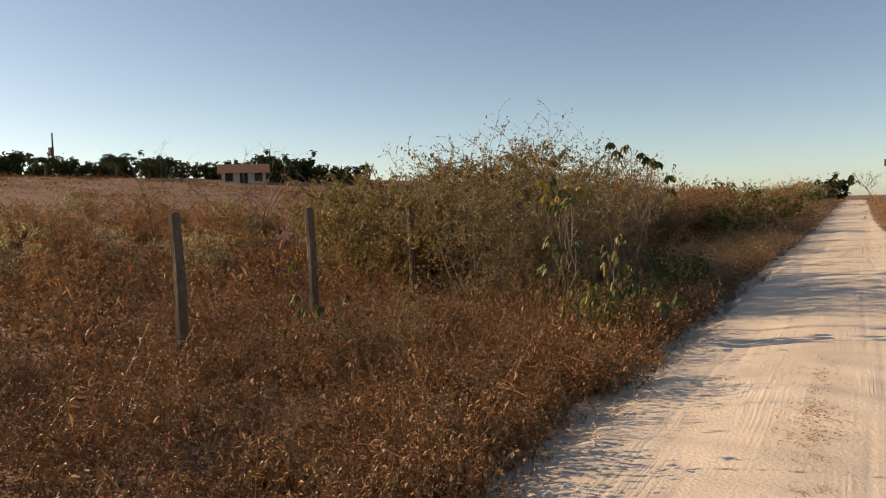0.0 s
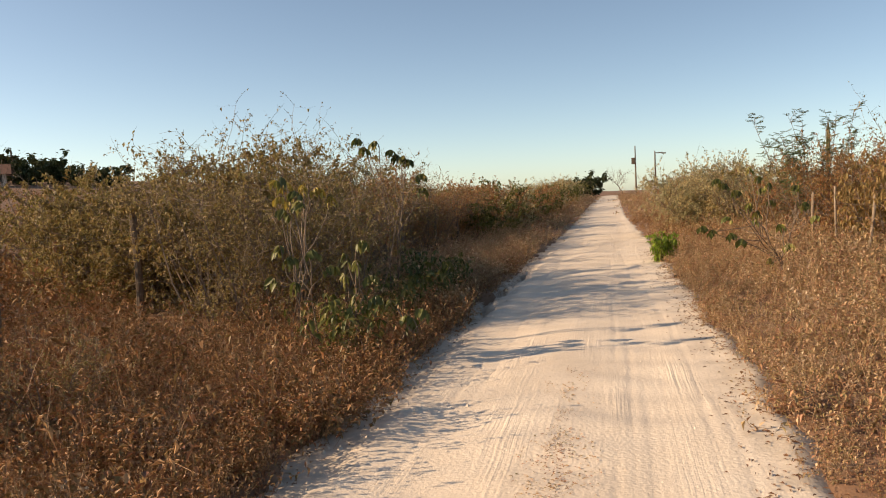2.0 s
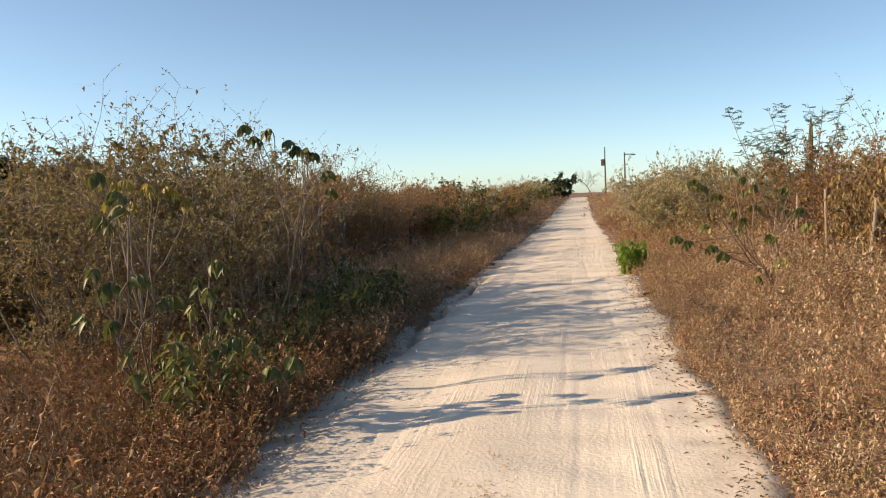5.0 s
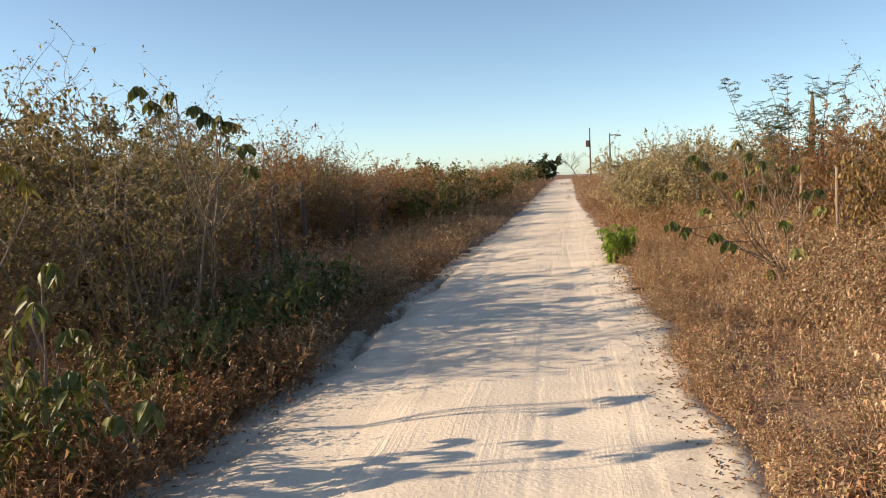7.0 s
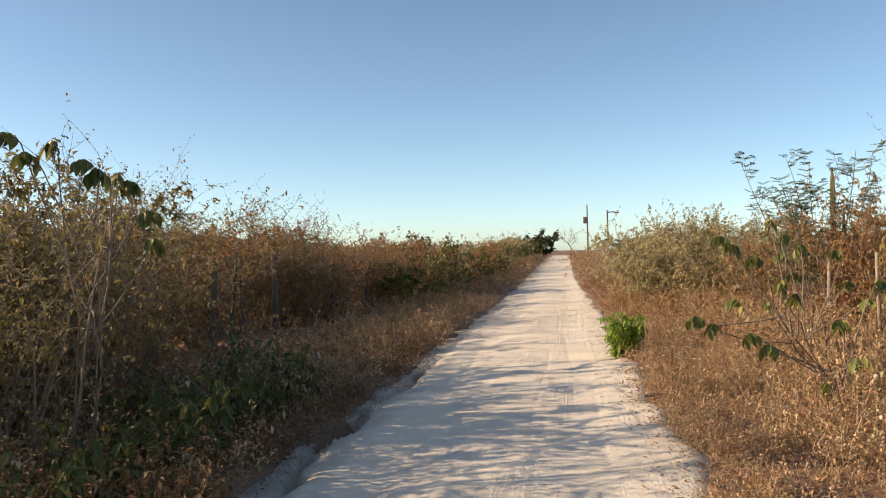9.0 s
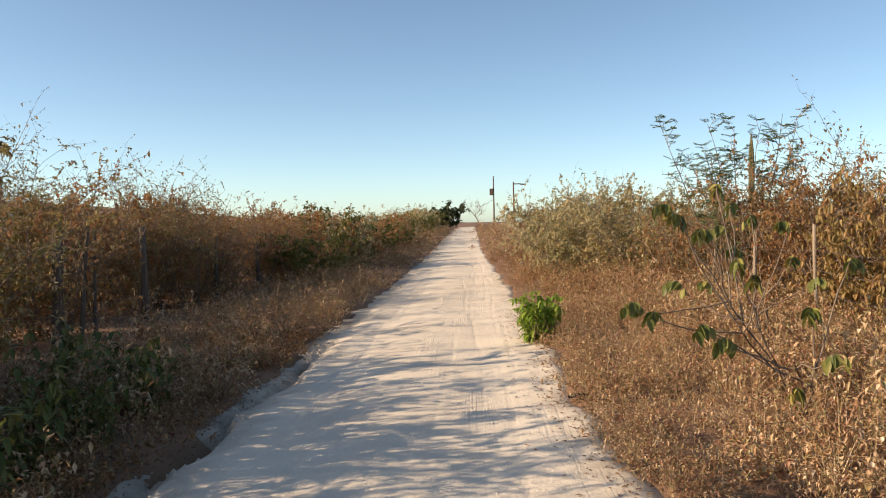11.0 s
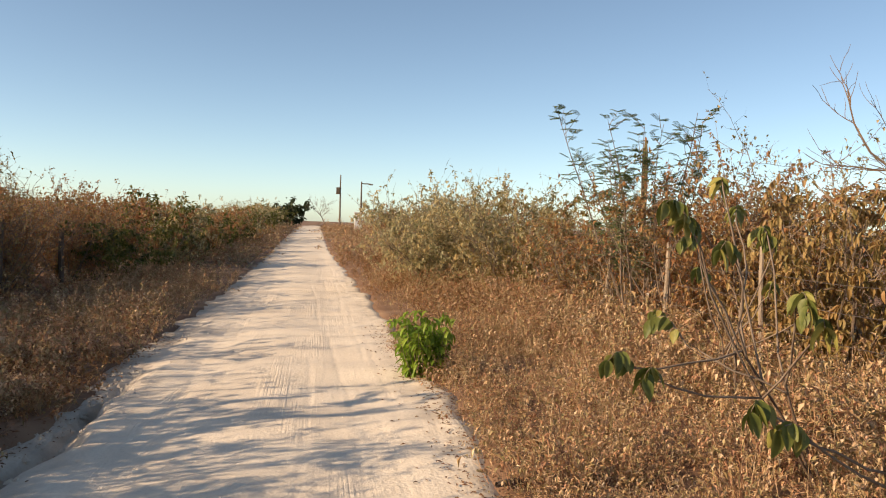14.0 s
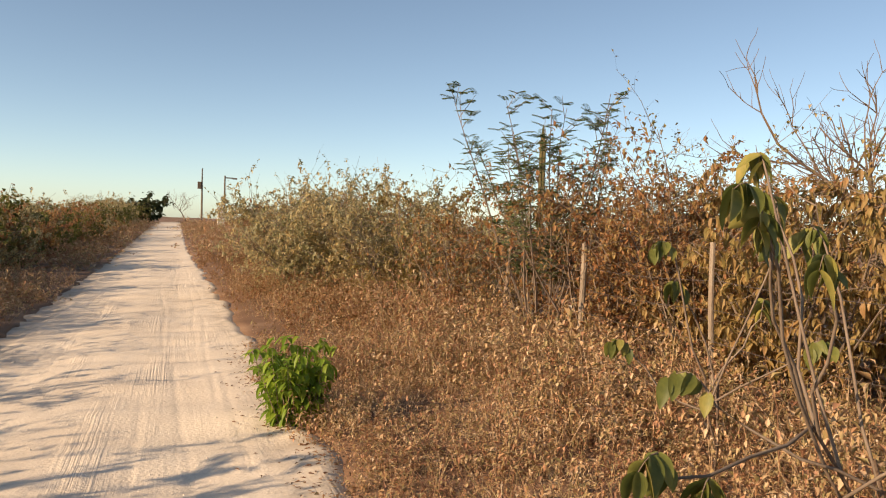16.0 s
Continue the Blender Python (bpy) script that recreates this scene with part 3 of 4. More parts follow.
PALE_L = "dense vine-covered shrub with pale olive and tan leaves"
RUST_L = "twiggy shrub with sparse russet leaves"
BARE_L = "grey-brown shrub of fine tangled twigs with sparse leaves"
SAGE_L = "spreading thorn shrub with small sage-green leaves"
PALE = kinds("thicket_shrub", 2, 20, M_TWIG, M_PALE, PALE_L, height=2.4, radius=1.25, stems=13, twigs=9, fine=6, leaf_n=13, leaf_l=0.07, leaf_w=0.044, lift=0.05, wob=0.3)
RUST = kinds("twiggy_shrub", 2, 30, M_TWIG, M_RED, RUST_L, height=2.2, radius=1.05, stems=13, twigs=8, fine=6, leaf_n=6, leaf_l=0.06, leaf_w=0.036, lift=0.1, wob=0.3, lean=0.7)
BARE = kinds("bare_shrub", 2, 40, M_TWIG, M_PALE, BARE_L, height=2.7, radius=1.15, stems=9, twigs=10, fine=8, leaf_n=4, leaf_l=0.052, leaf_w=0.032, lift=0.05, wob=0.35, lean=0.8)
SAGE = kinds("thorn_shrub", 2, 50, M_TWIG, M_SAGE, SAGE_L, height=2.2, radius=1.4, stems=13, twigs=10, fine=6, leaf_n=15, leaf_l=0.064, leaf_w=0.038, lift=0.06, wob=0.25, lean=1.1)
GOLD = kinds("broadleaf_shrub", 2, 60, M_TWIG, M_YELLOW, "shrub with drooping broad yellow leaves behind the fence", height=2.0, radius=0.8, stems=14, twigs=6, fine=4, leaf_n=9, leaf_l=0.09, leaf_w=0.04, lift=0.05, wob=0.3, broad=True, hang=0.7, lean=0.6)
FAR = dict(stems=11, twigs=6, fine=4, leaf_n=8, lift=0.03, wob=0.28, lean=1.25)
RUST_F = kinds("twiggy_shrub", 2, 80, M_TWIG, M_RED, RUST_L, height=2.3, radius=1.2, leaf_l=0.12, leaf_w=0.065, **FAR)
SAGE_F = kinds("thorn_shrub", 2, 84, M_TWIG, M_SAGE, SAGE_L, height=2.2, radius=1.3, leaf_l=0.12, leaf_w=0.06, **FAR)
GREEN_F = kinds("green_shrub", 2, 88, M_TWIG, M_DARKLEAF, "dense dark green shrub in the hedge", height=2.2, radius=1.2, leaf_l=0.13, leaf_w=0.07, **FAR)
FARG = kinds("green_tree", 2, 70, M_BARK, M_FARGREEN, "dense dark green round tree in the distance", "tree", height=2.4, radius=1.4, leaf_l=0.4, leaf_w=0.26, stems=7, twigs=5, fine=3, leaf_n=7, lift=0.05, wob=0.28)

used = set()


def place(kind, i, x, y, sc=1.0, turn=0.0, zs=None):
    """The first use moves the original, later ones copy it."""
    ob = kind[i]
    if ob in used:
        return more(ob, x, y, sc, turn, zs)
    used.add(ob)
    return put(ob, x, y, sc, turn, zs=zs)


# hedge on the sunny side: x, y, size, kind
place(PALE, 0, -6.3, 14.2, 1.1, 20)
place(PALE, 1, -5.2, 15.4, 1.1, 110)
place(PALE, 0, -7.9, 14.6, 1.0, 200)
place(PALE, 1, -9.4, 15.4, 0.85, 60)
place(PALE, 1, -6.6, 16.4, 1.2, 250)
place(BARE, 0, -5.0, 13.2, 1.0, 310)
place(BARE, 1, -4.2, 11.8, 0.85, 30)
place(PALE, 0, -8.6, 14.0, 0.95, 130)
place(PALE, 1, -10.6, 16.4, 0.9, 200)
place(BARE, 0, -5.9, 13.3, 1.0, 250)
place(BARE, 0, -4.2, 13.6, 1.0, 40)
place(BARE, 1, -4.9, 11.6, 0.85, 10)
place(BARE, 1, -5.9, 15.2, 1.15, 70)
place(RUST, 1, -4.4, 14.8, 0.9, 80)
place(BARE, 1, -3.6, 13.0, 0.85, 170)
place(BARE, 0, -4.9, 16.2, 1.0, 150)
place(RUST, 1, -5.6, 17.6, 0.95, 200)
place(BARE, 1, -6.6, 18.6, 1.1, 100)
place(PALE, 0, -5.8, 16.6, 0.9, 290)
for x, y, sc, turn in ((-8.8, 15.3, 1.02, 15), (-9.9, 16.7, 1.08, 75), (-7.3, 14.9, 1.1, 160), (-11.0, 17.8, 0.95, 220), (-8.0, 16.7, 1.15, 305), (-7.0, 13.9, 0.8, 45)):
    place(PALE, int(turn) % 2, x, y, sc, turn)
rr = random.Random(11)
for k in range(36):
    y = 19.2 + k * 1.5 + rr.uniform(-0.5, 0.5)
    x = -6.0 + 0.5 * float(smooth01(20, 50, y)) + rr.uniform(-0.9, 0.9)
    if y < 28:
        x -= 0.95
    near = y < 31
    kind = rr.choice((RUST, RUST, BARE, RUST, PALE)) if near else rr.choice((RUST_F, RUST_F, SAGE_F, GREEN_F))
    place(kind, rr.randrange(2), x, y, rr.uniform(0.9, 1.25), rr.uniform(0, 360))
for x, y, sc, turn in ((-5.9, 28.6, 1.1, 40), (-6.3, 30.2, 1.15, 130), (-5.7, 32.0, 1.05, 220), (-6.2, 33.8, 1.1, 300), (-6.0, 35.6, 1.0, 10)):
    place(RUST, int(turn / 10) % 2, x, y, sc, turn)
place(GREEN_F, 0, -4.9, 41.0, 1.3, 20)
place(GREEN_F, 1, -4.6, 43.0, 1.0, 80)
for k in range(18):
    y = 16 + k * 2.6 + rr.uniform(-1, 1)
    kind = rr.choice((RUST, BARE, BARE)) if y < 26 else RUST_F
    place(kind, rr.randrange(2), -8.3 + rr.uniform(-1.0, 0.8), y, rr.uniform(1.0, 1.25), rr.uniform(0, 360))
for k in range(18):
    y = 72 + k * 3.0 + rr.uniform(-1, 1)
    place(rr.choice((SAGE_F, RUST_F, GREEN_F)), rr.randrange(2), -5.2 + rr.uniform(-1.6, 0.8), y, rr.uniform(1.05, 1.4), rr.uniform(0, 360))

# the other side of the road
place(SAGE, 0, 3.0, 30.0, 1.2, 0)
place(SAGE, 1, 3.6, 30.8, 1.15, 70)
place(SAGE, 1, 4.4, 28.8, 1.15, 130)
place(SAGE, 1, 2.9, 31.8, 1.1, 220)
place(PALE, 0, 4.1, 27.4, 0.95, 40)
place(SAGE, 0, 5.6, 26.4, 1.1, 90)
place(RUST, 1, 5.0, 23.6, 1.05, 10)
place(RUST, 0, 5.8, 22.4, 1.05, 130)
place(RUST, 1, 4.6, 25.2, 0.95, 230)
place(RUST, 0, 6.9, 24.6, 1.05, 330)
for x, y, sc, turn in ((5.5, 20.4, 1.1, 25), (6.2, 21.4, 1.05, 115), (5.2, 22.2, 1.1, 295), (6.4, 22.6, 1.2, 75)):
    place(RUST, int(turn / 5) % 2, x, y, sc, turn)
place(BARE, 0, 6.6, 23.4, 1.15, 60)
place(BARE, 1, 7.4, 21.8, 1.1, 190)
place(BARE, 0, 8.6, 20.6, 1.15, 240)
for x, y, s, t in ((5.7, 20.8, 1.05, 0), (5.4, 19.2, 1.0, 70), (5.7, 17.6, 1.05, 140), (6.7, 19.8, 1.15, 220), (5.4, 16.0, 1.0, 300), (6.8, 18.2, 1.15, 20), (6.2, 14.6, 1.1, 100),
                   (6.9, 16.6, 1.15, 180), (6.2, 21.6, 1.0, 260), (8.0, 18.6, 1.2, 45)):
    place(GOLD, int(t / 70) % 2, x, y, s, t)
for k in range(16):
    y = 33 + k * 3.2 + rr.uniform(-1, 1)
    kind = rr.choice((SAGE, RUST, BARE)) if y < 36 else rr.choice((SAGE_F, RUST_F))
    place(kind, rr.randrange(2), 5.2 + rr.uniform(-0.6, 1.8), y, rr.uniform(0.95, 1.25), rr.uniform(0, 360))

# scrub in the open field and the far line of trees
for x, y, s, k in ((-9.0, 25.0, 1.35, 0), (-8.3, 23.2, 1.2, 1), (-10.0, 27.2, 1.3, 0), (-8.4, 30.6, 1.25, 1), (-7.6, 32.4, 1.1, 0)):
    place(BARE, k, x, y, s, x * 50)
for x, y, s, z in ((-7.7, 23.4, 1.35, 1.2), (-8.8, 24.3, 1.3, 1.2), (-6.7, 25.7, 1.15, 1.08), (-5.9, 26.8, 1.05, 0.98), (-7.5, 26.9, 1.2, 1.1)):
    place(BARE, int(y) % 2, x, y, s, x * 70, z)
for k in range(52):
    x, y = rr.uniform(-25, -11.5), rr.uniform(9, 24)
    place(rr.choice((RUST_F, RUST_F, RUST_F, SAGE_F)), rr.randrange(2), x, y, rr.uniform(0.45, 0.8), rr.uniform(0, 360))
for k in range(18):
    x, y = rr.uniform(-34, -10.5), rr.uniform(20, 42)
    place(rr.choice((RUST_F, RUST_F, GREEN_F, SAGE_F)), rr.randrange(2), x, y, rr.uniform(0.4, 0.7), rr.uniform(0, 360))
for k in range(70):
    a = radians(-74 + k * 0.58 + rr.uniform(-0.4, 0.4))
    d = rr.uniform(103, 122)
    if rr.random() < 0.2:
        continue
    place(FARG, rr.randrange(2), math.sin(a) * d, math.cos(a) * d, rr.uniform(0.7, 1.55), rr.uniform(0, 360))
for x, y, s in ((-3.4, 128, 1.5), (-5.0, 127, 1.3)):
    place(FARG, 0, x, y, s, x * 40)


def feather_tree(x, y):
    """Slender tree with upright limbs and rows of fine paired leaflets."""
    r = random.Random(5)
    wood, crown = Soup(), Soup()
    for i in range(12):
        a = i * 0.7 + r.uniform(-0.3, 0.3)
        d = Vector((math.cos(a) * r.uniform(0.1, 0.45), math.sin(a) * 0.25, 1)).normalized()
        L = r.uniform(2.4, 3.75)
        main = limb(r, Vector((math.cos(a) * 0.12, math.sin(a) * 0.12, 0)), d, L, 7, 0.12, 0.02)
        wood.tube(main, [0.022 - 0.0026 * k for k in range(8)], 4)
        for _ in range(20):
            k = r.randrange(2, 7)
            p = main[k].lerp(main[k + 1], r.random())
            b = r.uniform(0, 6.283)
            tw = limb(r, p, Vector((math.cos(b), math.sin(b), r.uniform(0.5, 1.5))).normalized(), r.uniform(0.2, 0.42), 3, 0.2, 0.05)
            wood.tube(tw, [0.006, 0.005, 0.004, 0.002], 3)
            for _ in range(5):
                q = tw[r.randrange(1, 4)]
                c = r.uniform(0, 6.283)
                rib = limb(r, q, Vector((math.cos(c), math.sin(c), r.uniform(0.0, 0.9))).normalized(), r.uniform(0.11, 0.18), 3, 0.08, -0.08)
                wood.tube(rib, [0.002, 0.0018, 0.0015, 0.001], 3)
                for s in range(9):
                    f = (s + 0.5) / 9 * 2.99
                    w = rib[int(f)].lerp(rib[int(f) + 1], f % 1)
                    dd = (rib[-1] - rib[0]).normalized()
                    side = dd.cross(Vector((0, 0, 1))).normalized()
                    for sg in (-1, 1):
                        crown.leaf(w, (side * sg + dd * 0.3 + Vector((0, 0, -0.25))).normalized(), Vector((0, 0, 1)), 0.05, 0.021, 0.1, 0.1)
    ob = tagged(new("feathery_tree"), "slender tree with airy blue-green feathery leaflets above the hedge", "tree")
    wood.ob("trunk", M_TWIG, ob)
    tagged(crown.ob("crown", M_MIMOSA, ob), kind="stuff")
    return put(ob, x, y)


feather_tree(4.95, 23.4)


def bare_tree(x, y, h, seed, label, lean=0.0, forks=3, width=1.0):
    """Leafless tree: trunk, forked limbs and fine twigs."""
    r = random.Random(seed)
    trunk, limbs = Soup(), Soup()
    t = limb(r, Vector((0, 0, 0)), Vector((lean, 0, 1)).normalized(), h * 0.4, 5, 0.12)
    trunk.tube(t, [0.07 * width * h / 4 * (1 - 0.09 * i) for i in range(6)], 6)

    def grow(p, d, L, rad, lev):
        pts = limb(r, p, d, L, 4, 0.22, 0.05)
        limbs.tube(pts, [rad * (1 - 0.13 * i) for i in range(5)], 4 if lev < 2 else 3)
        if lev < 4:
            for _ in range(forks if lev < 3 else forks + 1):
                k = r.randrange(1, 5)
                grow(pts[k], ((pts[k] - pts[k - 1]).normalized() + rv(r, 0.8)).normalized(), L * r.uniform(0.5, 0.75), rad * 0.55, lev + 1)

    for i in range(5):
        a = i * 1.26 + r.uniform(-0.3, 0.3)
        grow(t[5 - (i % 2)], Vector((math.cos(a) * 0.8, math.sin(a) * 0.8, 0.75)).normalized(), h * r.uniform(0.3, 0.42), 0.034 * width * h / 4, 1)
    ob = tagged(new("bare_tree"), label, "tree")
    trunk.ob("trunk", M_BARK, ob)
    limbs.ob("crown", M_BARK if x > 0 else M_TWIG, ob)
    return put(ob, x, y)


for px, py, ph, ps in ((-18.6, 17.8, 4.2, 31), (-17.2, 19.0, 3.6, 33), (-16.6, 20.0, 4.1, 35), (-14.8, 20.0, 3.6, 36)):
    bare_tree(px, py, ph, ps, "thin leafless sapling standing in the field", 0.1, 2, 0.4)
bare_tree(10.1, 22.8, 4.7, 5, "leafless tree with grey forked branches above the yellow shrubs")
bare_tree(10.9, 23.4, 4.0, 8, "leafless tree with fine grey twigs")
bare_tree(1.6, 112, 4.6, 12, "low spreading leafless tree beside the far road", -0.4)
bare_tree(-6.4, 104, 3.4, 17, "leafless tree standing in the far hedge")
bare_tree(-8.6, 31.6, 3.3, 21, "leafless round grey tree in the hedge")


def leaf_meshes(mat, ratio, seed):
    """Four broad leaves of unit length, hanging along +x."""
    r = random.Random(seed)
    out = []
    for _ in range(4):
        s = Soup()
        s.bigleaf(Vector((0, 0, 0)), Vector((1, 0, 0)), Vector((0, 0, 1)), 1.0, ratio * r.uniform(0.85, 1.15), r.uniform(0.02, 0.25), 7)
        o = s.ob("leaf", mat, None, True)
        out.append(o.data)
        bpy.data.objects.remove(o)
    return out


def one_leaf_mat(name, cols, trans, rough):
    """Broad leaf with veins and a colour of its own for each leaf."""
    m = foliage(name, cols, trans, rough)
    n, l = m.node_tree.nodes, m.node_tree.links
    info = n.new("ShaderNodeObjectInfo")
    for k in [k for k in l if k.from_node.type == "NEW_GEOMETRY"]:
        to = k.to_socket
        l.remove(k)
        l.new(info.outputs["Random"], to)
    return m


M_LEAF_OLIVE = one_leaf_mat("olive_leaf", [(0.055, 0.075, 0.02), (0.11, 0.13, 0.032), (0.19, 0.2, 0.05), (0.33, 0.29, 0.08), (0.46, 0.33, 0.1)], 0.3, 0.5)
M_LEAF_DARK = one_leaf_mat("dark_leaf", [(0.05, 0.065, 0.018), (0.1, 0.115, 0.03), (0.17, 0.17, 0.045), (0.3, 0.24, 0.08)], 0.25, 0.45)
M_LEAF_GOLD = one_leaf_mat("yellowing_leaf", [(0.2, 0.15, 0.03), (0.36, 0.27, 0.05), (0.46, 0.36, 0.08), (0.36, 0.18, 0.06)], 0.35, 0.5)
LEAVES = {M_LEAF_OLIVE: leaf_meshes(M_LEAF_OLIVE, 0.55, 1), M_LEAF_DARK: leaf_meshes(M_LEAF_DARK, 0.45, 2), M_LEAF_GOLD: leaf_meshes(M_LEAF_GOLD, 0.45, 3)}


def broad_plant(name, x, y, seed, tips, label, leaf=0.14, per=11, mat=None, droop=0.5):
    """A leggy shrub: thin stems that arch to drooping rows of broad leaves. tips: where the rows begin."""
    r = random.Random(seed)
    mat = mat or M_LEAF_OLIVE
    z0 = gz(x, y)
    ob = tagged(new(name), label, "shrub")
    mean = sum((Vector((q[0] - x, q[1] - y, q[2] - z0)) for q in tips), Vector()) / len(tips)
    crown_at = Vector((mean.x * 0.6, mean.y * 0.6, mean.z * 0.62))
    boles = []
    for k in range(1 + len(tips) // 4):
        e = crown_at + rv(r, 0.12)
        boles.append([Vector((r.uniform(-0.07, 0.07), r.uniform(-0.07, 0.07), -0.05)), e * 0.35 + rv(r, 0.05), e * 0.7 + rv(r, 0.05), e])
        s = Soup()
        s.tube(boles[-1], [0.009, 0.008, 0.007, 0.006], 6)
        s.ob("trunk", M_BARK, ob, True)
    for tx, ty, tz in tips:
        tip = Vector((tx - x, ty - y, tz - z0))
        bole = boles[r.randrange(len(boles))]
        foot = bole[2].lerp(bole[3], r.random()) if tip.z > bole[3].z * 0.8 else bole[1].lerp(bole[2], r.random())
        n = per // 2 + 1
        reach = leaf * 0.32 * n
        back = Vector((foot.x - tip.x, foot.y - tip.y, 0)) + rv(r, 0.25)
        back.z = 0
        back = back.normalized() if back.length > 0.02 else Vector((1, 0, 0))
        neck = tip + back * reach * 0.85 - Vector((0, 0, reach * r.uniform(0.15, 0.7) * droop * 2))
        rib = []
        for k in range(n + 1):
            f = k / n
            rib.append(neck.lerp(tip, f) + Vector((0, 0, reach * 0.3 * math.sin(math.pi * f) - reach * 0.12 * f * f)))
        s = Soup()
        knee = foot.lerp(neck, 0.55) + rv(r, 0.05)
        arc = [foot, foot.lerp(knee, 0.5) + rv(r, 0.03), knee, knee.lerp(neck, 0.6) + rv(r, 0.02)] + rib
        s.tube(arc, [0.007, 0.0065, 0.006, 0.0055] + [0.0045 - 0.003 * k / n for k in range(n + 1)], 5)
        stem = s.ob("stem", M_TWIG, ob, True)
        for k in range(per + 1):
            i = min(n, 1 + k // 2)
            q = rib[i]
            ax = (rib[i] - rib[i - 1]).normalized()
            side = ax.cross(Vector((0, 0, 1))).normalized()
            sg = -1 if k % 2 else 1
            d = (side * sg * r.uniform(0.15, 0.75) + ax * r.uniform(-0.1, 0.5) + Vector((0, 0, -r.uniform(0.55, 1.1)))).normalized()
            u = (side * sg + ax * r.uniform(-0.6, 0.6) + rv(r, 0.3)).normalized()
            yv = u.cross(d).normalized()
            zv = d.cross(yv)
            lf = new("leaf", LEAVES[mat][r.randrange(4)])
            lf.parent = stem
            sz = leaf * r.uniform(0.7, 1.2)
            lf.matrix_basis = Matrix(((d.x, yv.x, zv.x, q.x), (d.y, yv.y, zv.y, q.y), (d.z, yv.z, zv.z, q.z), (0, 0, 0, 1))) @ Matrix.Diagonal((sz, sz, sz, 1))
    ob.matrix_basis = pose(x, y, z0)
    return ob


OLIVE_L = "leggy shrub with drooping bunches of large olive-green leaves"
broad_plant("broadleaf_plant", 3.0, 16.0, 1, [(1.76, 15.62, 1.72), (1.88, 15.66, 1.62), (2.05, 15.6, 1.5), (2.45, 16.4, 1.86), (2.6, 16.45, 1.72), (2.72, 16.4, 1.58),
            (1.98, 16.2, 1.08), (1.52, 15.66, 0.94), (1.68, 15.6, 0.86), (2.2, 15.1, 1.28), (2.32, 15.15, 1.18)], OLIVE_L, 0.1, 11)
broad_plant("broadleaf_plant", 2.75, 15.2, 12, [(1.88, 14.98, 0.84), (2.02, 15.0, 0.76), (2.6, 14.9, 0.95), (2.75, 14.7, 0.7), (3.05, 15.2, 1.3), (2.4, 14.6, 0.5)], OLIVE_L, 0.1, 9)
broad_plant("broadleaf_plant", 3.3, 17.6, 2, [(2.75, 17.5, 1.5), (2.95, 17.6, 1.3), (3.3, 17.3, 1.55), (3.6, 17.6, 1.2), (2.7, 17.8, 0.95), (3.7, 17.2, 1.0)], OLIVE_L, 0.1, 9)
broad_plant("broadleaf_plant", -2.85, 12.75, 3, [(-3.3, 12.5, 2.42), (-3.2, 12.6, 2.32), (-3.1, 12.75, 2.4), (-2.86, 12.7, 2.28), (-2.8, 12.75, 2.2), (-2.74, 13.0, 2.18), (-2.6, 13.0, 2.14), (-2.42, 12.95, 1.93), (-2.4, 12.9, 1.72)],
            "tall leggy shrub with dark drooping leaf bunches above the hedge", 0.11, 9, M_LEAF_DARK)
broad_plant("broadleaf_plant", -2.85, 9.75, 4, [(-3.15, 9.6, 1.85), (-3.05, 9.65, 1.72), (-2.98, 9.6, 1.6), (-3.2, 9.7, 1.55), (-3.2, 9.6, 1.15), (-3.05, 9.5, 1.05), (-2.75, 9.6, 1.1), (-2.65, 9.8, 0.95), (-3.25, 9.5, 0.85), (-2.95, 9.4, 0.8)],
            "leggy shrub with hanging dark green leaves beside the road", 0.105, 9, M_LEAF_DARK)
broad_plant("broadleaf_plant", -3.4, 10.6, 5, [(-3.6, 10.4, 1.87), (-3.4, 10.5, 1.82), (-3.25, 10.5, 1.8), (-3.05, 10.6, 1.74), (-3.5, 10.3, 1.67), (-3.3, 10.4, 1.62), (-2.95, 10.6, 1.66)],
            "shrub with yellowing drooping leaves at the hedge", 0.1, 10, M_LEAF_GOLD)
broad_plant("broadleaf_plant", -2.0, 9.85, 15, [(-1.8, 9.75, 0.5), (-1.95, 9.7, 0.42), (-1.85, 9.95, 0.36), (-2.1, 9.9, 0.55)], "low plant with hanging green leaves at the road edge", 0.11, 8, M_LEAF_DARK)
broad_plant("broadleaf_plant", -2.5, 10.1, 16, [(-2.35, 10.0, 1.15), (-2.5, 10.0, 0.95), (-2.3, 10.1, 0.8), (-2.65, 10.0, 0.85), (-2.2, 9.9, 0.62), (-2.45, 9.8, 0.6), (-2.7, 10.2, 1.05)],
            "leafy green plant with pointed leaves beside the road", 0.105, 10, M_LEAF_DARK)
broad_plant("broadleaf_plant", -4.5, 6.9, 6, [(-4.75, 6.8, 1.05), (-4.9, 7.0, 0.72), (-4.65, 6.75, 0.62), (-4.4, 6.7, 0.65), (-4.8, 6.7, 0.45), (-4.2, 6.9, 0.75)],
            "low leggy plant with a few dark leaves among dry weeds", 0.1, 5, M_LEAF_DARK)
place(BARE, 0, -4.1, 7.3, 0.36, 33)


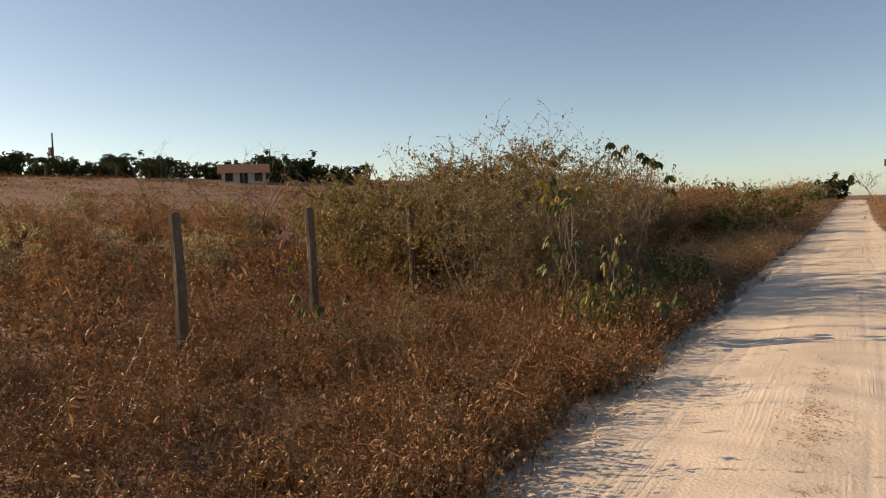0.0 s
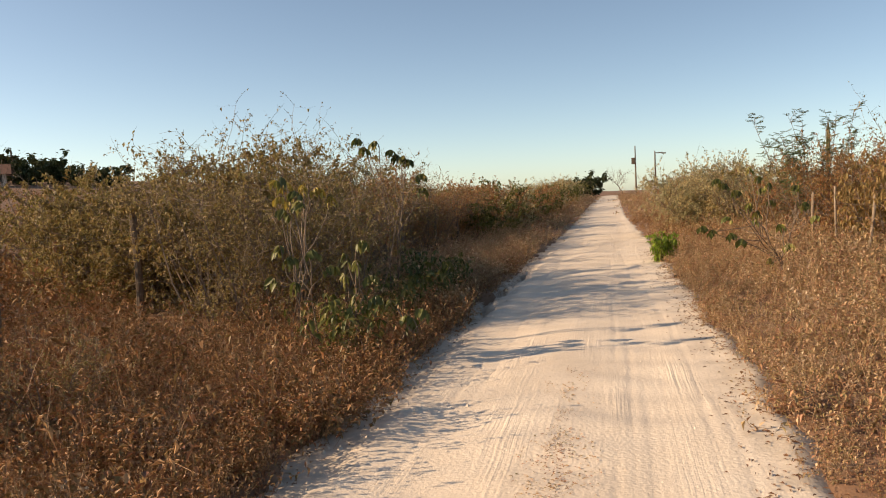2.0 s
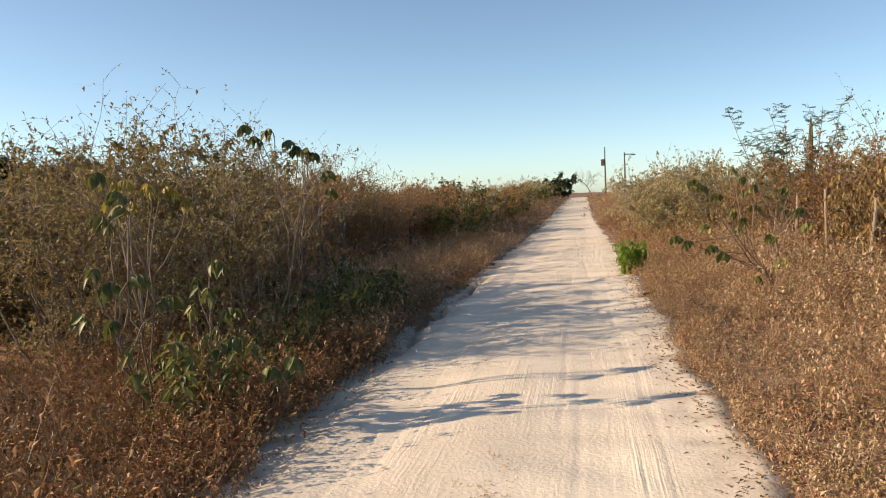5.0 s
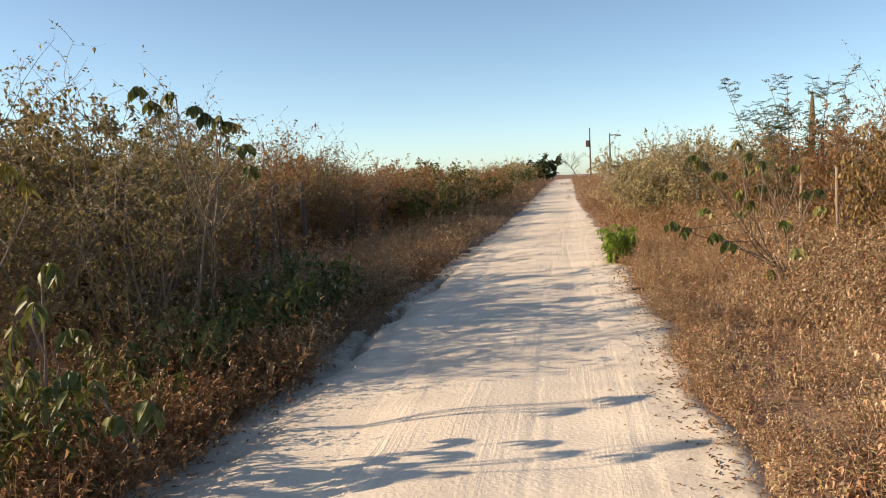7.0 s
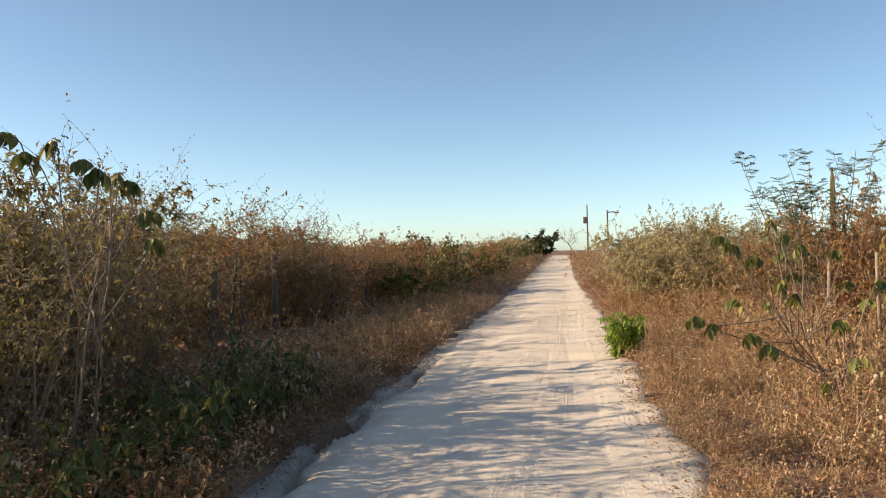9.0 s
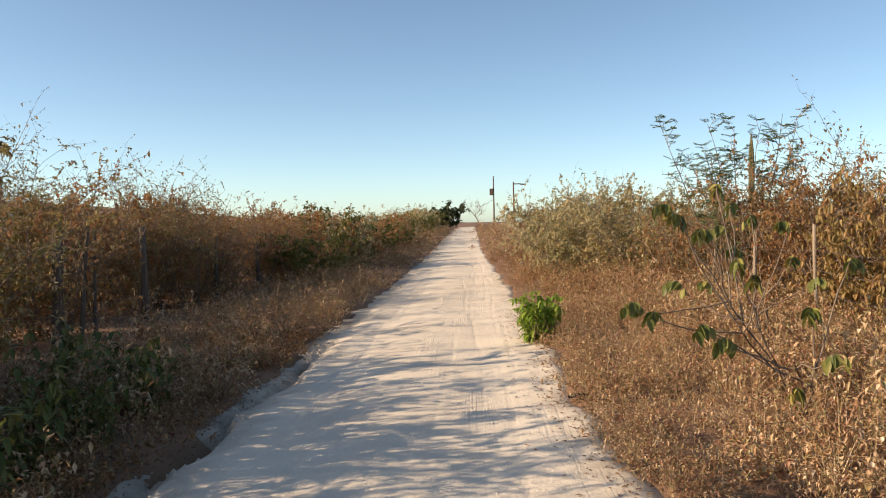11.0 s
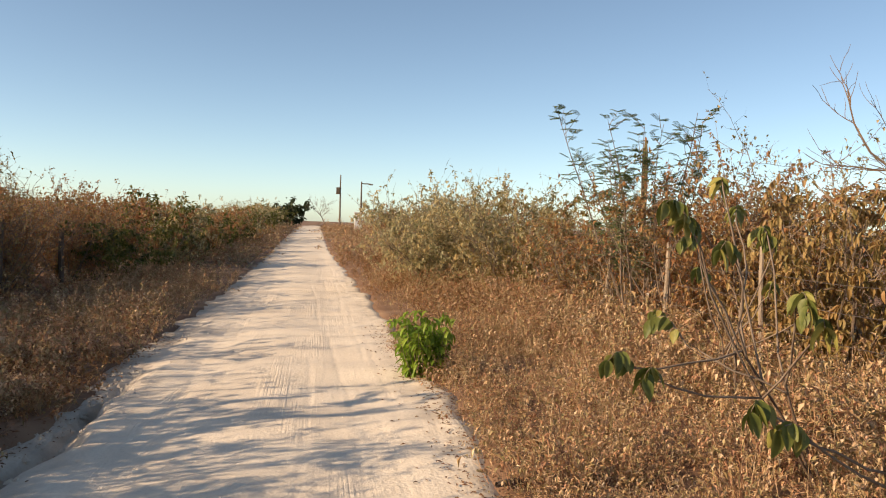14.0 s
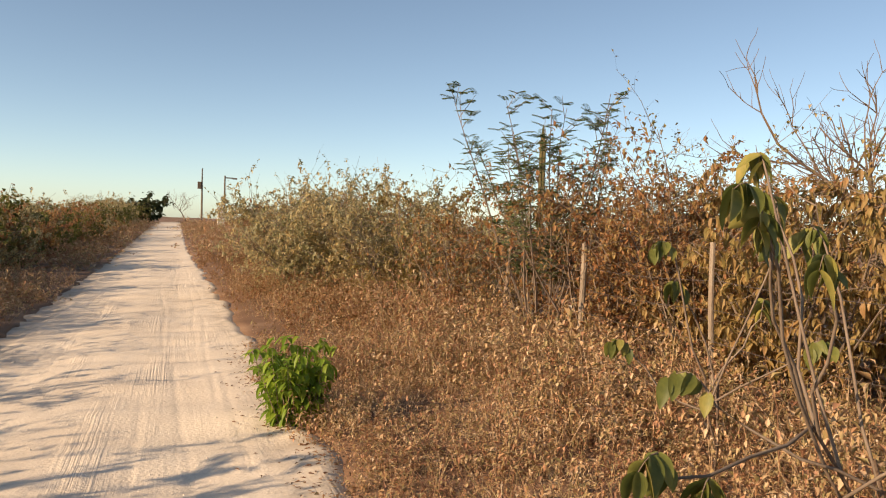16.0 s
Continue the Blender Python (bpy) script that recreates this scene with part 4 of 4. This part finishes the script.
def leafy_clump(rng, n, h, leaf, mat, name, label, spread=0.3, tilt=0.6):
    wood, crown = Soup(), Soup()
    for _ in range(n):
        a = rng.uniform(0, 6.283)
        d = Vector((math.cos(a) * rng.uniform(0, tilt), math.sin(a) * rng.uniform(0, tilt), 1)).normalized()
        st = limb(rng, Vector((math.cos(a), math.sin(a), 0)) * rng.uniform(0, spread), d, h * rng.uniform(0.55, 1.05), 5, 0.12, 0.03)
        wood.tube(st, [0.005, 0.0045, 0.004, 0.003, 0.002, 0.0015], 3)
        for k in range(1, 6):
            for _ in range(3):
                b = rng.uniform(0, 6.283)
                v = Vector((math.cos(b), math.sin(b), rng.uniform(-1.2, 0.2))).normalized()
                crown.bigleaf(st[k] + rv(rng, 0.02), v, Vector((0, 0, 1)), leaf * rng.uniform(0.7, 1.25), leaf * rng.uniform(0.35, 0.5), 0.35, 3)
    ob = tagged(new(name), label, "plant")
    tagged(wood.ob("stalk", M_TWIG, ob), kind="stuff")
    tagged(crown.ob("leafage", mat, ob, True), kind="stuff")
    return ob


rg = random.Random(23)
put(leafy_clump(rg, 80, 0.66, 0.1, M_BRIGHT, "green_bush", "small bright green leafy bush growing at the road edge", 0.17, 0.45), 1.24, 19.95)
HERB = [leafy_clump(rg, 12, 0.75, 0.12, M_DARKLEAF, "green_weed", "dark green leafy weed growing in the hedge shade", 0.25) for _ in range(3)]
for k in range(26):
    y = 9.9 + k * 0.3 + rg.uniform(-0.25, 0.25)
    place(HERB, k % 3, -2.85 - 0.3 * float(smooth01(12, 18, y)) + rg.uniform(-0.6, 0.4), y, rg.uniform(0.65, 1.1), rg.uniform(0, 360))


# ---- fences, cactus, poles, buildings ----
def stake(bm, h, w, d, taper=0.85, seed=0, rows=6, sides=8, square=False):
    r = random.Random(seed)
    rings = []
    for i in range(rows + 1):
        t = i / rows
        ring = []
        for k in range(sides):
            a = 2 * math.pi * (k + 0.5) / sides
            cx, cy = math.cos(a), math.sin(a)
            if square:
                m = max(abs(cx), abs(cy)) * 1.06
                cx, cy = cx / m, cy / m
            j = 1 + r.uniform(-0.07, 0.07)
            f = 1 - (1 - taper) * t
            ring.append(bm.verts.new((cx * w / 2 * f * j + 0.02 * math.sin(t * 4 + seed), cy * d / 2 * f * j + 0.015 * math.sin(t * 3 + seed * 2), -0.15 + (h + 0.15) * t + r.uniform(-0.006, 0.006))))
        rings.append(ring)
    for a, b in zip(rings, rings[1:]):
        for k in range(sides):
            bm.faces.new((a[k], a[(k + 1) % sides], b[(k + 1) % sides], b[k]))
    bm.faces.new(rings[-1])


def fence_post(x, y, top, w, mat, label, lean=(0, 0), seed=0, square=False, d=None):
    bm = bmesh.new()
    z = gz(x, y)
    stake(bm, top - z, w, d or w, 0.9, seed, square=square)
    me = bpy.data.meshes.new("fence_post")
    bm.to_mesh(me)
    bm.free()
    me.materials.append(mat)
    ob = tagged(new("fence_post", me), label, "fence post", "fence posts along the road")
    ob.matrix_basis = pose(x, y, z, lean[0], lean[1], seed * 37)
    return ob


CONC = "weathered grey square fence post among dry weeds"
DARKP = "old dark wooden fence post in the hedge"
PALEP = "pale weathered wooden fence stake with barbed wire"
LEFT = [(-6.05, 6.6), (-6.8, 9.8), (-6.9, 12.8), (-6.4, 16.4), (-5.65, 20.6), (-5.84, 24.2), (-5.6, 27.6), (-5.5, 31.0)]
fence_post(-6.05, 6.6, 1.57, 0.13, M_CONC, CONC, seed=0, square=True)
fence_post(-6.8, 9.8, 1.58, 0.14, M_CONC, CONC, seed=0, square=True)
fence_post(-6.9, 12.8, 1.62, 0.12, M_CONC, CONC, seed=0, square=True)
fence_post(-6.4, 16.4, 1.58, 0.12, M_CONC, CONC, seed=0, square=True)
fence_post(-5.65, 20.6, 1.6, 0.16, M_DARKWOOD, DARKP, (0, 3), 1)
fence_post(-5.35, 20.7, 1.55, 0.07, M_DARKWOOD, DARKP, (0, 8), 2)
fence_post(-5.2, 20.9, 1.58, 0.06, M_DARKWOOD, DARKP, (0, 11), 3)
fence_post(-5.84, 24.2, 1.6, 0.14, M_DARKWOOD, DARKP, (0, 1), 4)
fence_post(-5.6, 27.6, 1.4, 0.1, M_DARKWOOD, DARKP, (0, -2), 5)
fence_post(-5.5, 31.0, 1.15, 0.12, M_DARKWOOD, DARKP, (0, 2), 6)
RIGHT = [(4.35, 14.5), (4.4, 16.95), (4.5, 19.2), (4.64, 21.64), (4.7, 24.1), (4.8, 26.5)]
for k, (x, y) in enumerate(RIGHT):
    fence_post(x, y, (1.35, 1.36, 1.5, 1.42, 1.4, 1.35)[k], (0.06, 0.06, 0.05, 0.075, 0.06, 0.06)[k], M_STAKE, PALEP, ((0, 4), (2, 9), (0, 3), (0, 2), (0, -3), (1, 2))[k], k + 10)


def fence_wires(points, heights, label):
    """Sagging barbed wires strung from post to post."""
    ob = tagged(new("barbed_wire"), label, "wire fence")
    for h in heights:
        s = Soup()
        for (x0, y0), (x1, y1) in zip(points, points[1:]):
            a, b = Vector((x0, y0, gz(x0, y0) + h)), Vector((x1, y1, gz(x1, y1) + h))
            pts = [a.lerp(b, i / 6) - Vector((0, 0, 0.03 * math.sin(math.pi * i / 6))) for i in range(7)]
            s.tube(pts, [0.003] * 7, 4)
            for i in range(int((b - a).length / 0.14)):
                q = a.lerp(b, (i + 0.5) * 0.14 / (b - a).length) - Vector((0, 0, 0.03 * math.sin(math.pi * (i + 0.5) * 0.14 / (b - a).length)))
                s.tube([q + Vector((0, -0.01, -0.014)), q + Vector((0, 0.01, 0.014))], [0.0015, 0.0008], 3)
        s.ob("wire", M_WIRE, ob)
    return ob


fence_wires(RIGHT, (0.35, 0.62, 0.88, 1.12), "rusty barbed wire strung between wooden stakes")
fence_wires(LEFT, (0.5, 0.9, 1.3), "thin rusty wire strung between old posts")


def cactus(x, y, h):
    ob = tagged(new("columnar_cactus"), "tall ribbed column cactus rising out of the hedge", "cactus")
    for dx, dy, hh, w in ((0, 0, h, 0.11), (0.25, 0.1, h * 0.7, 0.09)):
        bm = bmesh.new()
        ribs, rows = 7, 14
        rings = []
        for i in range(rows + 1):
            t = i / rows
            f = min(1, (1 - t) * 8 + 0.15) * (1 - 0.12 * t)
            rings.append([bm.verts.new((dx + math.cos(math.pi * k / ribs) * w / 2 * f * (1.12 if k % 2 else 0.8), dy + math.sin(math.pi * k / ribs) * w / 2 * f * (1.12 if k % 2 else 0.8), hh * t)) for k in range(ribs * 2)])
        for a, b in zip(rings, rings[1:]):
            for k in range(ribs * 2):
                bm.faces.new((a[k], a[(k + 1) % (ribs * 2)], b[(k + 1) % (ribs * 2)], b[k]))
        bm.faces.new(rings[-1])
        part("column", bm, M_CACTUS, ob)
    return put(ob, x, y)


cactus(5.9, 25.5, 3.25)


def box(bm, x0, x1, y0, y1, z0, z1):
    vs = [bm.verts.new((x, y, z)) for x in (x0, x1) for y in (y0, y1) for z in (z0, z1)]
    for f in ((0, 1, 3, 2), (4, 6, 7, 5), (0, 4, 5, 1), (2, 3, 7, 6), (0, 2, 6, 4), (1, 5, 7, 3)):
        bm.faces.new([vs[i] for i in f])


def utility_pole(x, y, h, lamp, label):
    ob = tagged(new("utility_pole"), label, "utility pole")
    bm = bmesh.new()
    stake(bm, h, 0.28, 0.28, 0.55, 1, 5)
    part("shaft", bm, M_CONC, ob)
    bm = bmesh.new()
    if lamp:
        box(bm, -0.05, 0.9, -0.05, 0.05, h - 0.3, h - 0.18)
        part("lamp_arm", bm, M_CONC, ob)
        bm = bmesh.new()
        box(bm, 0.8, 1.3, -0.1, 0.1, h - 0.38, h - 0.22)
        part("lamp_head", bm, M_CONC, ob)
    else:
        box(bm, -0.55, -0.1, -0.2, 0.2, h - 2.6, h - 1.7)
        part("transformer", bm, M_CONC, ob)
    return put(ob, x, y)


utility_pole(3.4, 119, 7.0, False, "grey concrete utility pole beside the far road")
utility_pole(5.4, 105, 5.6, True, "grey street lamp pole beside the far road")
utility_pole(-83, 62, 5.5, False, "distant utility pole behind the field trees")
utility_pole(-66, 80, 4.0, False, "distant utility pole behind the field trees")


def house(x, y, turn, w, d, h, label):
    ob = tagged(new("farmhouse"), label, "house")
    bm = bmesh.new()
    box(bm, -w / 2, w / 2, -d / 2, d / 2, -0.5, h)
    part("wall", bm, M_WALL, ob)
    bm = bmesh.new()
    e = 0.5
    a = [bm.verts.new(v) for v in ((-w / 2 - e, -d / 2 - e, h - 0.05), (w / 2 + e, -d / 2 - e, h - 0.05), (w / 2 + e, d / 2 + e, h - 0.05), (-w / 2 - e, d / 2 + e, h - 0.05), (-w / 2 - e, 0, h + 1.1), (w / 2 + e, 0, h + 1.1))]
    for f in ((0, 1, 5, 4), (2, 3, 4, 5), (0, 4, 3), (1, 2, 5), (0, 3, 2, 1)):
        bm.faces.new([a[i] for i in f])
    part("roof", bm, M_ROOF, ob, "reddish clay tile roof")
    for k in range(3):
        bm = bmesh.new()
        cx = -w / 2 + w * (k + 0.5) / 3
        box(bm, cx - 0.45, cx + 0.45, -d / 2 - 0.05, -d / 2 + 0.05, 0 if k == 1 else 0.9, 2.0)
        part("door" if k == 1 else "window", bm, M_DARK, ob)
    return put(ob, x, y, 1, turn, 0.8)


house(-65, 74, 41, 5, 4, 1.9, "low farmhouse with pale walls and red tile roof beyond the field")


def white_wall():
    ob = tagged(new("gate_pier"), "white plastered gate pier beside the far road", "gate pier")
    bm = bmesh.new()
    box(bm, -0.4, 0.4, -0.4, 0.4, -0.3, 1.9)
    part("pier", bm, M_WHITE, ob)
    bm = bmesh.new()
    box(bm, -0.48, 0.48, -0.48, 0.48, 1.9, 2.02)
    part("cap", bm, M_WHITE, ob)
    return put(ob, 4.9, 101)


white_wall()


def palm(x, y, h, seed):
    r = random.Random(seed)
    ob = tagged(new("palm_tree"), "distant palm tree with a round head of fronds", "palm tree")
    s = Soup()
    s.tube(limb(r, Vector((0, 0, -0.2)), Vector((0.05, 0, 1)), h, 5, 0.03), [0.2, 0.18, 0.16, 0.15, 0.14, 0.14], 7)
    top = Vector(s.V[-1])
    s.ob("trunk", M_BARK, ob)
    for i in range(16):
        a = i * 2.4
        f = Soup()
        rib = limb(r, top, Vector((math.cos(a), math.sin(a), r.uniform(0.0, 1.2))).normalized(), r.uniform(1.6, 2.3), 6, 0.05, -0.2)
        f.tube(rib, [0.03, 0.025, 0.02, 0.016, 0.012, 0.008, 0.005], 3)
        for k in range(1, 7):
            dd = (rib[k] - rib[k - 1]).normalized()
            sd = dd.cross(Vector((0, 0, 1))).normalized()
            for sg in (-1, 1):
                for u in (0, 0.5):
                    f.leaf(rib[k - 1].lerp(rib[k], u), (sd * sg + dd * 0.6 + Vector((0, 0, -0.4))).normalized(), Vector((0, 0, 1)), 0.6, 0.11, 0.1, 0.2)
        f.ob("frond", M_FARGREEN, ob)
    return put(ob, x, y)


palm(-79, 58, 2.2, 1)
palm(-75, 64, 2.3, 2)
palm(-72, 66, 1.6, 3)


# ---- small things on the ground ----
def stick(x, y, turn, L, r, label):
    s = Soup()
    g = random.Random(int(x * 10 + y))
    s.tube(limb(g, Vector((-L / 2, 0, r)), Vector((1, 0, 0)), L, 5, 0.1), [r * 0.8, r, r * 0.95, r * 0.8, r * 0.6, r * 0.3], 6)
    ob = tagged(s.ob("stick", M_DARKWOOD), label, "stick")
    ob.matrix_basis = pose(x, y, float(road_z(x, y)) + 0.012, 0, 0, turn)
    return ob


stick(1.3, 16.45, 22, 0.3, 0.022, "short dark dead stick lying at the road edge")
stick(1.35, 13.1, 170, 0.35, 0.012, "thin dead twig lying at the road edge")


def clods(name, spots, mat, label):
    r = random.Random(3)
    s = Soup()
    for x, y, sz in spots:
        b = len(s.V)
        z = float(road_z(x, y)) + 0.012
        for q in ((1, 0, 0.1), (0.3, 0.9, 0), (-0.8, 0.5, 0.1), (-0.7, -0.6, 0), (0.4, -0.9, 0.1), (0, 0, 0.9)):
            s.V.append((x + q[0] * sz * r.uniform(0.7, 1.2), y + q[1] * sz * r.uniform(0.7, 1.2), z + q[2] * sz * r.uniform(0.7, 1.2) - sz * 0.1))
        s.F += [(b + i, b + (i + 1) % 5, b + 5) for i in range(5)]
    return tagged(s.ob(name, mat), label, "clods", kind="stuff")


rc = random.Random(31)
clods("sand_clods", [(float(edge_l(y)) + abs(rc.gauss(0, 0.22)), y, rc.uniform(0.006, 0.03)) for y in [rc.uniform(3, 24) for _ in range(420)]]
      + [(rc.gauss(-1.85, 0.13), rc.uniform(11.5, 21), rc.uniform(0.012, 0.045)) for _ in range(260)]
      + [(rc.uniform(-1.6, 1.1), rc.uniform(3, 24), rc.uniform(0.004, 0.011)) for _ in range(240)], M_SAND, "small crumbled clods of pale sand on the road")


def litter(name, spots, label, mat=None, sz=0.03):
    r = random.Random(9)
    s = Soup()
    for x, y in spots:
        z = max(float(road_z(x, y)) + 0.014, gz(x, y) + 0.006)
        a = r.uniform(0, 6.283)
        s.leaf(Vector((x, y, z + 0.004)), Vector((math.cos(a), math.sin(a), r.uniform(0, 0.25))).normalized(), Vector((0, 0, 1)), sz * r.uniform(0.6, 1.7), sz * r.uniform(0.2, 0.6), 0.3, r.uniform(0, 0.3))
    return tagged(s.ob(name, mat or M_LITTER), label, "litter", kind="stuff")


GRASS = [(x + rc.gauss(0, 0.07) + 0.04 * math.sin(k), y + rc.gauss(0, 0.2), rc.uniform(0.12, 0.3))
         for x, y, m in ((-0.22, 4.6, 30), (-0.16, 5.3, 45), (-0.22, 6.0, 40), (-0.3, 7.0, 40), (-0.24, 7.6, 24), (-0.36, 8.6, 14)) for k in range(m)]
scatter("dry_grass", GRASS, WEEDS_LO, M_WEED2, "flattened dry grass along the crown of the road", "dry grass", rc, road_z)
L1 = []
for _ in range(1500):
    y = rc.uniform(4.5, 9.3)
    L1.append((-0.25 + rc.gauss(0, 0.13) + 0.1 * math.sin(y * 2), y + rc.gauss(0, 0.05)))
litter("dead_grass_litter", [q for q in L1 if wave(q[0] * 2, q[1], 2.6, 1) > 0.1], "dry grass crumbs strewn along the middle of the road", M_WEED2, 0.02)
L2 = [(float(edge_r(y)) + rc.gauss(-0.05, 0.16), y) for y in [rc.uniform(4, 24) for _ in range(2600)]]
L2 += [(float(edge_l(y)) + rc.gauss(-0.05, 0.14), y) for y in [rc.uniform(2, 24) for _ in range(2600)]]
litter("leaf_litter", L2, "small dead brown leaves strewn along the road edges")
